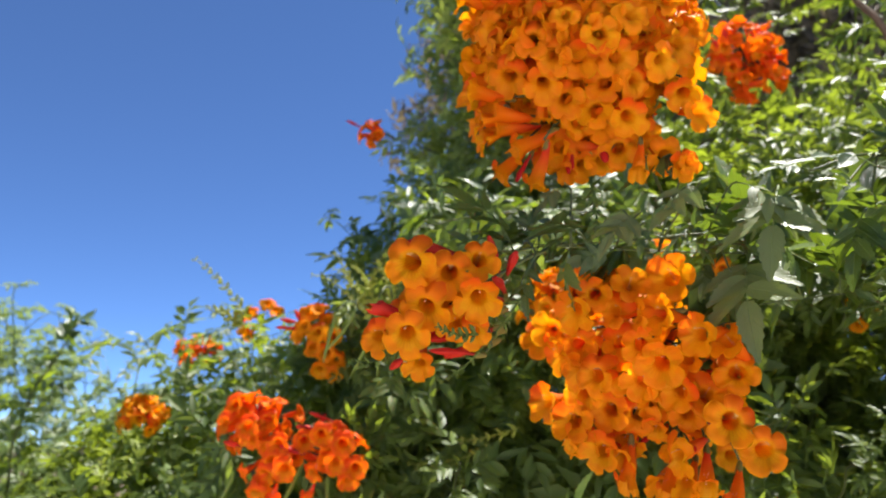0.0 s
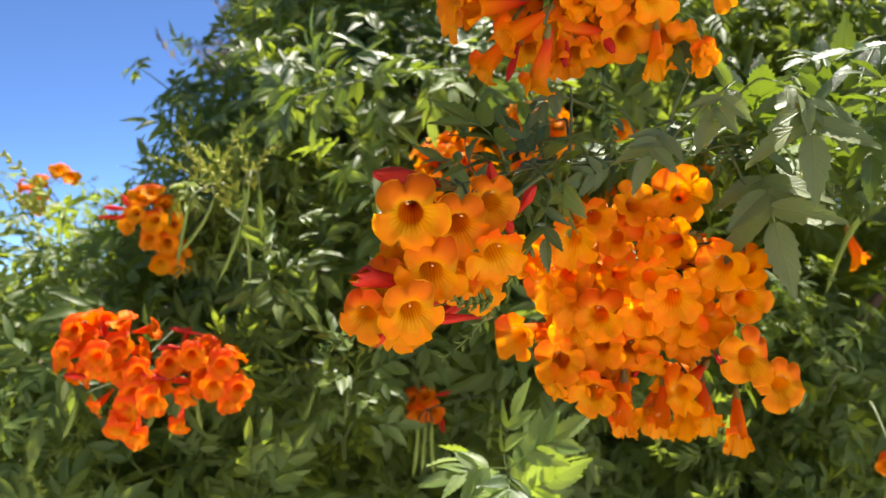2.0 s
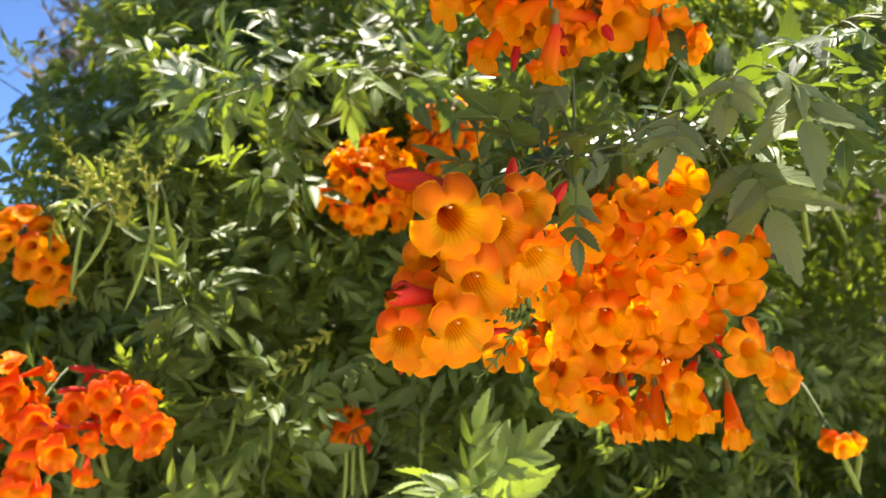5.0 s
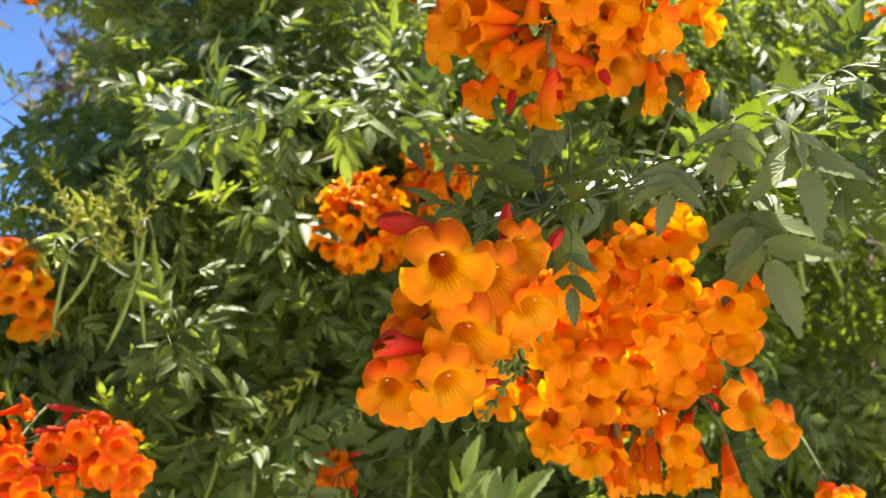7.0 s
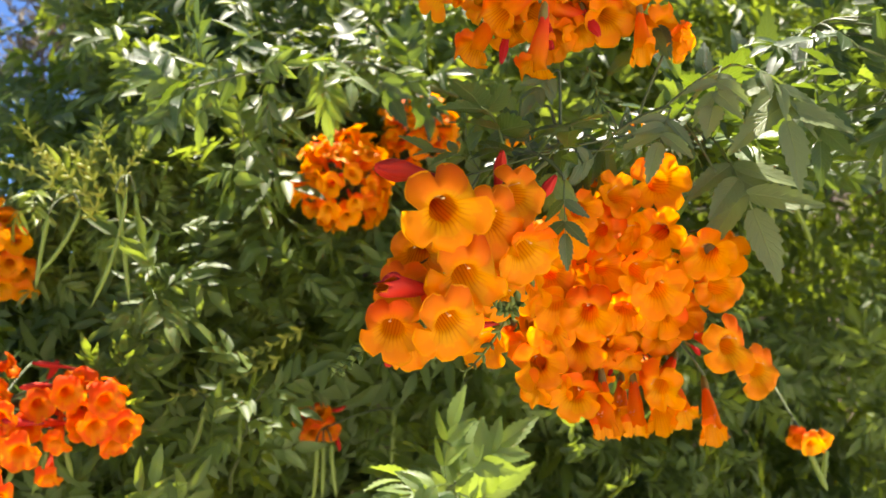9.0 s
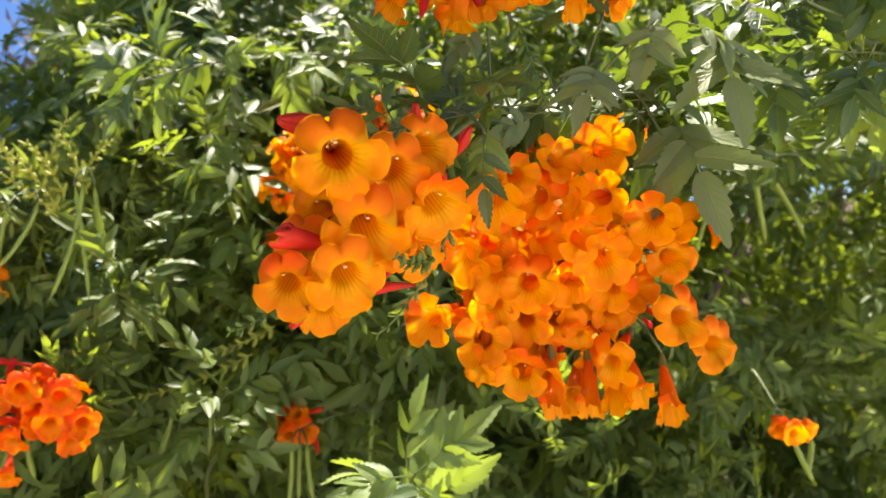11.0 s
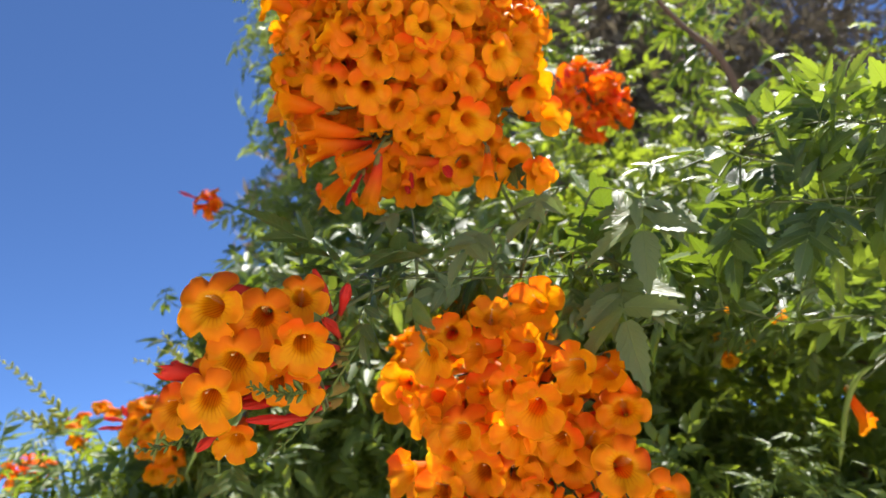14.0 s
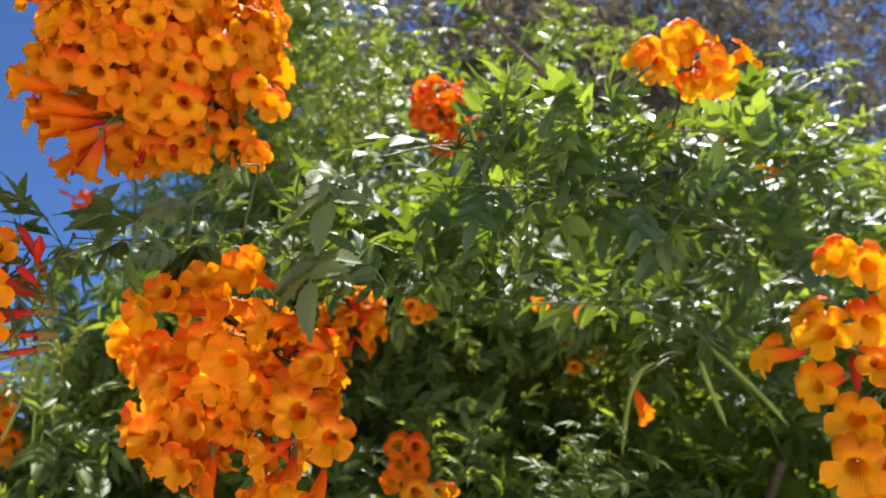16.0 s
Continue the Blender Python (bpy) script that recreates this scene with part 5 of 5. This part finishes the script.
# ---- the near leafy branches ----
b = Branch(((0.98, 1.22, 1.50), (0.66, 0.74, 1.72), (0.34, 0.64, 1.64), (0.06, 0.565, 1.645)), 0.0019, "long leafy branch that carries the flower clusters", 1)
b.clothe(30, 0.78, 0.15, 0.9, 0.2, 0.9, 0.25, (0, 0.12, 0.12))
b.clothe(20, 0.45, 0.45, 1.0, 0.1, 0.9, 0.25)
b2 = Branch(((0.90, 1.00, 1.62), (0.70, 0.75, 1.72), (0.50, 0.64, 1.72), (0.34, 0.58, 1.72)), 0.0014, "leafy side branch with fresh upright leaves", 2, True)
b2.clothe(30, 0.66, 0.1, 1.0, 0.25, 0.9, 0.2)
b3 = Branch(((0.95, 0.95, 1.58), (0.80, 0.75, 1.62), (0.62, 0.62, 1.66), (0.46, 0.55, 1.66)), 0.0014, "leafy branch with dark drooping leaves", 3, True)
b3.clothe(20, 0.66, 0.1, 1.0, 0.2, 0.9, 0.12)
b4 = Branch(((0.70, 0.85, 1.60), (0.50, 0.68, 1.63), (0.35, 0.62, 1.62), (0.22, 0.58, 1.60)), 0.0013, "slender twig with hanging leaves", 4)
b4.clothe(11, 0.6, 0.1, 0.9, 0.1, 0.9, 0.1, (0.1, 0.3, 0.1))
b4.clothe(14, 0.45, 0.2, 1.0, 0.1, 0.9, 0.15)
b5 = Branch(((1.05, 1.0, 1.70), (0.90, 0.85, 1.78), (0.80, 0.75, 1.82), (0.68, 0.70, 1.84)), 0.0026, "leafy branch behind the yellow cluster", 5, True)
b5.clothe(26, 0.74, 0.1, 1.0, 0.2, 0.9, 0.15)
b11 = Branch(((0.81, 0.71, 1.77), (0.55, 0.57, 1.73), (0.43, 0.53, 1.72), (0.35, 0.52, 1.71)), 0.0015, "branch of fresh upright yellow-green leaves in the sun", 11)
b11.clothe(32, 0.58, 0.1, 1.0, 0.6, 0.9, 0.5)
b12 = Branch(((0.77, 0.70, 1.67), (0.56, 0.60, 1.66), (0.43, 0.56, 1.66), (0.34, 0.53, 1.66)), 0.0015, "leafy branch in half shade", 12)
b12.clothe(22, 0.58, 0.1, 1.0, 0.2, 0.9, 0.1)
b13 = Branch(((0.85, 0.76, 1.76), (0.65, 0.64, 1.72), (0.53, 0.58, 1.71), (0.44, 0.56, 1.69)), 0.0015, "leafy branch in half shade", 13)
b13.clothe(28, 0.64, 0.1, 1.0, 0.2, 0.9, 0.2)
b6 = Branch(((0.40, 1.10, 1.76), (0.25, 1.02, 1.81), (0.12, 0.97, 1.81), (-0.05, 0.95, 1.76)), 0.0026, "leafy shoot with pale sunlit leaves", 6)
b6.clothe(14, 0.75, 0.2, 1.0, 0.1)
b7 = Branch(((0.20, 1.05, 1.25), (0.17, 0.95, 1.32), (0.14, 0.85, 1.37), (0.11, 0.78, 1.41)), 0.003, "young upright shoot with pale fresh leaves", 7)
b7.clothe(7, 0.8, 0.3, 1.0, 0.4, 0.8, 0.9)
b8 = Branch(((0.45, 0.70, 1.63), (0.30, 0.62, 1.66), (0.16, 0.58, 1.66), (0.015, 0.56, 1.635)), 0.0013, "leafy twig tip between the flower clusters", 8)
b8.clothe(14, 0.68, 0.1, 1.0, 0.25, 0.9, 0.2, (0, 0.25, 0.1))
b8.clothe(16, 0.42, 0.2, 1.0, 0.05, 0.9, 0.25)
b9 = Branch(((-1.0, 1.9, 1.30), (-0.95, 1.75, 1.50), (-0.85, 1.65, 1.62), (-0.745, 1.6, 1.74)), 0.004, "thin leafy twig rising against the sky", 9)
b9.clothe(9, 0.85, 0.3, 1.0, 0.3, 0.6, 0.6)
b10 = Branch(((-1.15, 1.9, 1.25), (-1.1, 1.75, 1.42), (-1.0, 1.65, 1.52), (-0.90, 1.6, 1.60)), 0.004, "thin leafy twig beside the pale bush", 10)
b10.clothe(9, 0.85, 0.3, 1.0, 0.3, 0.6, 0.6)


b14 = Branch(((0.6, 0.927, 1.914), (0.571, 0.928, 2.033), (0.522, 0.942, 2.13), (0.483, 0.939, 2.229)), 0.0060, "brown woody branch rising over the leaves", 14, True)
b14.clothe(6, 0.7, 0.2, 1.0, 0.1, 0.9, 0.1)


# leafy shoots on the face of the bush farther back
SHOOTS = ((0.04, 1.00, 1.74), (0.22, 1.05, 1.86), (0.02, 1.10, 1.82), (-0.30, 1.18, 1.52), (-0.42, 1.30, 1.58), (-0.10, 1.00, 1.36),
          (0.25, 1.00, 1.34), (0.42, 1.02, 1.42), (0.02, 0.98, 1.48), (0.20, 1.55, 2.20), (0.02, 1.50, 2.02), (0.30, 1.40, 2.05), (0.05, 1.60, 2.30), (0.75, 1.02, 1.40),
          (0.60, 1.10, 1.76), (0.85, 1.05, 1.86), (-0.55, 1.50, 1.42), (-0.25, 1.35, 1.66), (0.45, 1.25, 1.95), (0.43, 1.00, 1.53), (0.49, 0.94, 1.49), (0.37, 1.00, 1.49),
          (0.57, 0.88, 1.42))
r = np.random.default_rng(77)
for i, (x, y, z) in enumerate(SHOOTS):
    tip = Vector((x, y, z))
    root = tip + Vector((r.uniform(-0.02, 0.10), r.uniform(0.16, 0.26), r.uniform(-0.16, -0.04)))
    mid = root.lerp(tip, 0.5) + Vector((r.uniform(-0.03, 0.03), 0.0, r.uniform(0.02, 0.05)))
    s = Branch((root, root.lerp(mid, 0.6), mid.lerp(tip, 0.4), tip), 0.0026, "leafy green shoot on the face of the bush", 300 + i, False, LEAVES_MID)
    s.clothe(8, 0.85, 0.1, 1.0, 0.1, 0.9, 0.3)

# feathery young shoots beside the pods, part of their sunlight put into the colour
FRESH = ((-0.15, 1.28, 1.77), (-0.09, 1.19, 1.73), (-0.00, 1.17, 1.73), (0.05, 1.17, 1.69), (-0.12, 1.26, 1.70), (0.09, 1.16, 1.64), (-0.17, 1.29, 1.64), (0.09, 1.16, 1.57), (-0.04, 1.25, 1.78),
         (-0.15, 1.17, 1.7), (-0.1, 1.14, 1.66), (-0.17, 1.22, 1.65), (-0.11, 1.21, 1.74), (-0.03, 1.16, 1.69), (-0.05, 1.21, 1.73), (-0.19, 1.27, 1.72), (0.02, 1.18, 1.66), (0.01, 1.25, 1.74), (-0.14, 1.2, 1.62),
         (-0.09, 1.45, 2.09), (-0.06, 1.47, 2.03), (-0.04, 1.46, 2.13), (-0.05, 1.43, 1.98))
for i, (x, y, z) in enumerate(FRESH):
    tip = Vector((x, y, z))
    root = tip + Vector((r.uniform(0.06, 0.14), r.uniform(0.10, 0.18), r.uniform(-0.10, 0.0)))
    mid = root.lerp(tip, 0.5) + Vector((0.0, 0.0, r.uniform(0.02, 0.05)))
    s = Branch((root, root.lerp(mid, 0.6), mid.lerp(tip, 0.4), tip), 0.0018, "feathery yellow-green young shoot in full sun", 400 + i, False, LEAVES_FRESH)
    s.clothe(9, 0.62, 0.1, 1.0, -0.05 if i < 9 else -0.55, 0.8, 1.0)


# ---- single leaves that stand out ----
hung_leaf(b, (0.236, 0.589, 1.645), (0.197, 0.519, 1.572), (-0.6, -0.7, 0.3), 4, 2)
hung_leaf(b, (0.182, 0.532, 1.682), (0.138, 0.505, 1.655), (-0.3, -0.5, 0.8), 1, 2)
hung_leaf(b, (0.253, 0.566, 1.690), (0.212, 0.500, 1.625), (-0.2, -0.6, 0.8), 4, 2)
hung_leaf(b, (0.215, 0.548, 1.687), (0.245, 0.512, 1.655), (-0.1, -0.4, 0.9), 5, 2)
hung_leaf(b, (0.139, 0.532, 1.660), (0.100, 0.512, 1.630), (-0.4, -0.7, 0.6), 4, 2)
hung_leaf(b, (0.095, 0.569, 1.690), (0.061, 0.561, 1.672), (-0.4, -0.7, 0.6), 5, 2)
hung_leaf(b, (0.064, 0.536, 1.627), (0.046, 0.521, 1.587), (-0.6, -0.7, 0.2), 3, 0)
hung_leaf(b2, (0.322, 0.572, 1.676), (0.278, 0.542, 1.620), (-0.5, -0.5, 0.6), 5, 0)
hung_leaf(b, (0.185, 0.564, 1.718), (0.132, 0.564, 1.700), (-0.3, -0.5, 0.8), 1, 0)
hung_leaf(b, (0.239, 0.594, 1.688), (0.243, 0.591, 1.647), (-0.3, -0.6, 0.6), 4, 0)
hung_leaf(b, (0.098, 0.589, 1.674), (0.060, 0.594, 1.661), (-0.4, -0.7, 0.6), 1, 0)
hung_leaf(b3, (0.307, 0.529, 1.693), (0.248, 0.531, 1.715), (0, -0.45, 0.85), 0, False)
hung_leaf(b3, (0.316, 0.546, 1.670), (0.279, 0.540, 1.705), (0, -0.45, 0.85), 3, False)
hung_leaf(b2, (0.419, 0.538, 1.686), (0.394, 0.542, 1.652), (0, -0.45, 0.85), 0, False)
hung_leaf(b2, (0.429, 0.543, 1.697), (0.439, 0.522, 1.704), (0, -0.45, 0.85), 5, False)
hung_leaf(b2, (0.271, 0.553, 1.698), (0.229, 0.544, 1.702), (0, -0.45, 0.85), 4, False)
hung_leaf(b2, (0.335, 0.544, 1.715), (0.330, 0.525, 1.724), (0, -0.45, 0.85), 0, True)
hung_leaf(b2, (0.346, 0.541, 1.716), (0.355, 0.522, 1.719), (0, -0.45, 0.85), 5, True)
hung_leaf(b2, (0.300, 0.563, 1.687), (0.292, 0.547, 1.689), (0, -0.45, 0.85), 5, True)
hung_leaf(b2, (0.361, 0.549, 1.690), (0.366, 0.532, 1.690), (0, -0.45, 0.85), 0, True)
hung_leaf(b2, (0.379, 0.549, 1.680), (0.380, 0.531, 1.685), (0, -0.45, 0.85), 2, True)
hung_leaf(b2, (0.396, 0.532, 1.712), (0.396, 0.513, 1.719), (0, -0.45, 0.85), 3, True)
hung_leaf(b2, (0.407, 0.535, 1.699), (0.390, 0.519, 1.707), (0, -0.45, 0.85), 2, True)
hung_leaf(b2, (0.366, 0.540, 1.709), (0.350, 0.524, 1.716), (0, -0.45, 0.85), 5, True)
hung_leaf(b2, (0.432, 0.530, 1.699), (0.435, 0.510, 1.708), (0, -0.45, 0.85), 0, True)
hung_leaf(b2, (0.457, 0.528, 1.692), (0.447, 0.510, 1.701), (0, -0.45, 0.85), 3, True)
hung_leaf(b2, (0.320, 0.550, 1.708), (0.309, 0.535, 1.711), (0, -0.45, 0.85), 3, True)
hung_leaf(b3, (0.340, 0.578, 1.656), (0.356, 0.562, 1.649), (0, -0.45, 0.85), 4, False)
hung_leaf(b3, (0.493, 0.563, 1.670), (0.463, 0.553, 1.670), (0, -0.45, 0.85), 4, False)
hung_leaf(b3, (0.532, 0.568, 1.691), (0.525, 0.567, 1.658), (0, -0.45, 0.85), 4, False)
hung_leaf(b3, (0.578, 0.577, 1.698), (0.592, 0.570, 1.671), (0, -0.45, 0.85), 4, False)
hung_leaf(b8, (0.154, 0.581, 1.664), (0.146, 0.576, 1.641), (0, -0.45, 0.85), 0, False)
hung_leaf(b8, (0.185, 0.579, 1.652), (0.205, 0.566, 1.636), (0, -0.45, 0.85), 0, False)
hung_leaf(b8, (0.120, 0.594, 1.650), (0.095, 0.588, 1.639), (0, -0.45, 0.85), 1, False)
hung_leaf(b8, (0.214, 0.573, 1.625), (0.223, 0.562, 1.611), (0, -0.45, 0.85), 4, False)
hung_leaf(b8, (0.138, 0.589, 1.678), (0.123, 0.586, 1.656), (0, -0.45, 0.85), 0, False)


# ---- pods and bud spikes ----
pod_bunch((-0.070, 1.012, 1.701), (((-0.077, 0.982, 1.687), (-0.080, 0.989, 1.644), (-0.090, 0.995, 1.600), (-0.106, 1.001, 1.557)),
    ((-0.083, 1.008, 1.686), (-0.083, 1.010, 1.651), (-0.085, 1.012, 1.615), (-0.089, 1.014, 1.580)),
    ((-0.066, 1.011, 1.685), (-0.070, 1.011, 1.656), (-0.070, 1.012, 1.627), (-0.067, 1.013, 1.598)),), "long green seed pods hanging in the sun", 0.002)
pod_bunch((-0.116, 1.058, 1.692), (((-0.140, 1.037, 1.673), (-0.147, 1.040, 1.645), (-0.151, 1.043, 1.617), (-0.152, 1.046, 1.589)),
    ((-0.114, 1.024, 1.676), (-0.115, 1.027, 1.649), (-0.119, 1.030, 1.623), (-0.126, 1.032, 1.596)),) , "long green seed pods hanging in the sun", 0.002)
pod_bunch((-0.025, 1.141, 1.479), (((-0.012, 1.090, 1.464), (-0.014, 1.093, 1.439), (-0.019, 1.097, 1.413), (-0.027, 1.100, 1.387)),
    ((0.025, 1.083, 1.457), (0.021, 1.083, 1.433), (0.020, 1.084, 1.408), (0.023, 1.085, 1.384)),
    ((-0.032, 1.122, 1.476), (-0.036, 1.127, 1.467), (-0.045, 1.131, 1.458), (-0.057, 1.136, 1.449)),), "green seed pods hanging in shade", 0.0026)
pod_bunch((-0.168, 1.130, 1.486), (((-0.179, 1.060, 1.491), (-0.183, 1.061, 1.468), (-0.190, 1.063, 1.444), (-0.200, 1.064, 1.422)),
    ((-0.162, 1.063, 1.468), (-0.167, 1.064, 1.445), (-0.171, 1.064, 1.422), (-0.175, 1.065, 1.400)),
    ((-0.150, 1.069, 1.463), (-0.154, 1.069, 1.445), (-0.157, 1.069, 1.425), (-0.158, 1.069, 1.406)),
    ((-0.276, 1.085, 1.470), (-0.279, 1.087, 1.453), (-0.284, 1.088, 1.436), (-0.293, 1.089, 1.419)),), "green pods under the red-orange cluster", 0.0026)
pod_bunch((0.126, 1.120, 1.398), (((0.108, 1.105, 1.387), (0.105, 1.106, 1.358), (0.099, 1.107, 1.329), (0.091, 1.108, 1.300)),
    ((0.124, 1.099, 1.385), (0.120, 1.099, 1.360), (0.118, 1.099, 1.335), (0.117, 1.098, 1.311)),
    ((0.119, 1.112, 1.383), (0.115, 1.112, 1.362), (0.111, 1.113, 1.339), (0.107, 1.114, 1.317)),
    ((0.204, 1.091, 1.407), (0.200, 1.092, 1.384), (0.195, 1.093, 1.360), (0.189, 1.094, 1.337)),), "green pods under the few red flowers", 0.0026)
pod_bunch((0.508, 0.748, 1.364), (((0.468, 0.725, 1.358), (0.468, 0.725, 1.341), (0.467, 0.725, 1.323), (0.464, 0.726, 1.306)),
    ((0.491, 0.723, 1.353), (0.489, 0.723, 1.339), (0.489, 0.723, 1.325), (0.490, 0.722, 1.311)),), "short green pods under small orange flowers", 0.0026)
pod_bunch((0.719, 0.920, 1.626), (((0.717, 0.912, 1.620), (0.750, 0.920, 1.588), (0.776, 0.928, 1.556), (0.793, 0.936, 1.524)),
    ((0.703, 0.919, 1.610), (0.716, 0.930, 1.575), (0.734, 0.941, 1.539), (0.756, 0.952, 1.504)),), "pale green pods slanting from a thin stalk", 0.0034)
S_ARC = ((0.637, 0.902, 1.605), (0.596, 0.901, 1.602), (0.587, 0.927, 1.542), (0.580, 0.951, 1.488))
pod_bunch((0.685, 0.919, 1.619), (S_ARC,), "single long arching green pod", 0.0030)
head_s = Cluster((0.620, 0.899, 1.593), (0.685, 0.919, 1.619), "lone nodding orange trumpet on a thin stalk")
head_s.bloom(0.613, 0.909, 1.547, -60, -80, 8, 0.95, 0)
head_s.finish()
bud_spike((((0.056, 0.546, 1.602), (0.037, 0.546, 1.576), (0.018, 0.545, 1.551), (-0.001, 0.545, 1.543)),), "drooping green bud spike beside the flowers", 1, 0.0016, MAT_SHADEBUD)
bud_spike((((-0.031, 0.569, 1.567), (-0.042, 0.562, 1.561), (-0.053, 0.556, 1.555), (-0.064, 0.549, 1.555)),), "short green bud spike under the flowers", 1, 0.0016, MAT_SHADEBUD)
bud_spike((((0.023, 0.529, 1.573), (0.015, 0.522, 1.571), (0.006, 0.516, 1.570), (-0.003, 0.509, 1.575)),), "tiny green bud tip between petals", 1, 0.0015, MAT_SHADEBUD)
bud_spike((((0.111, 0.562, 1.690), (0.112, 0.557, 1.673), (0.112, 0.553, 1.656), (0.113, 0.548, 1.639)),), "small green bud spike among leaves", 1, 0.0018, MAT_SHADEBUD)
bud_spike((((-0.325, 1.308, 1.710), (-0.349, 1.284, 1.743), (-0.373, 1.260, 1.774), (-0.396, 1.236, 1.790)),
    ((-0.334, 1.311, 1.696), (-0.350, 1.296, 1.709), (-0.366, 1.280, 1.720), (-0.381, 1.265, 1.717)),), "green bud spikes rising against the sky", 2, 0.0034)
bud_spike((((-0.096, 1.050, 1.670), (-0.112, 1.040, 1.701), (-0.128, 1.029, 1.728), (-0.144, 1.019, 1.727)),
    ((-0.090, 1.048, 1.683), (-0.100, 1.040, 1.711), (-0.111, 1.033, 1.735), (-0.121, 1.026, 1.731)),
    ((-0.069, 1.065, 1.685), (-0.076, 1.054, 1.715), (-0.082, 1.042, 1.741), (-0.089, 1.031, 1.739)),
    ((-0.097, 1.071, 1.665), (-0.123, 1.065, 1.697), (-0.151, 1.059, 1.726), (-0.177, 1.054, 1.726)),), "pale yellow-green bud spikes in full sun", 4, 0.0020)
bud_spike((((-0.126, 1.071, 1.709), (-0.134, 1.071, 1.733), (-0.143, 1.072, 1.754), (-0.151, 1.073, 1.761)),
    ((-0.103, 1.073, 1.706), (-0.095, 1.067, 1.729), (-0.086, 1.061, 1.750), (-0.078, 1.055, 1.757)),
    ((-0.075, 1.072, 1.696), (-0.063, 1.065, 1.715), (-0.052, 1.057, 1.731), (-0.040, 1.050, 1.733)),), "pale bud spikes above the hanging pods", 3, 0.0020)
bud_spike((((0.070, 1.069, 1.499), (0.032, 1.074, 1.486), (-0.006, 1.079, 1.474), (-0.044, 1.083, 1.477)),
    ((0.101, 1.075, 1.524), (0.071, 1.076, 1.513), (0.041, 1.076, 1.504), (0.011, 1.077, 1.509)),), "green bud spikes reaching out of the shade", 2, 0.0024)
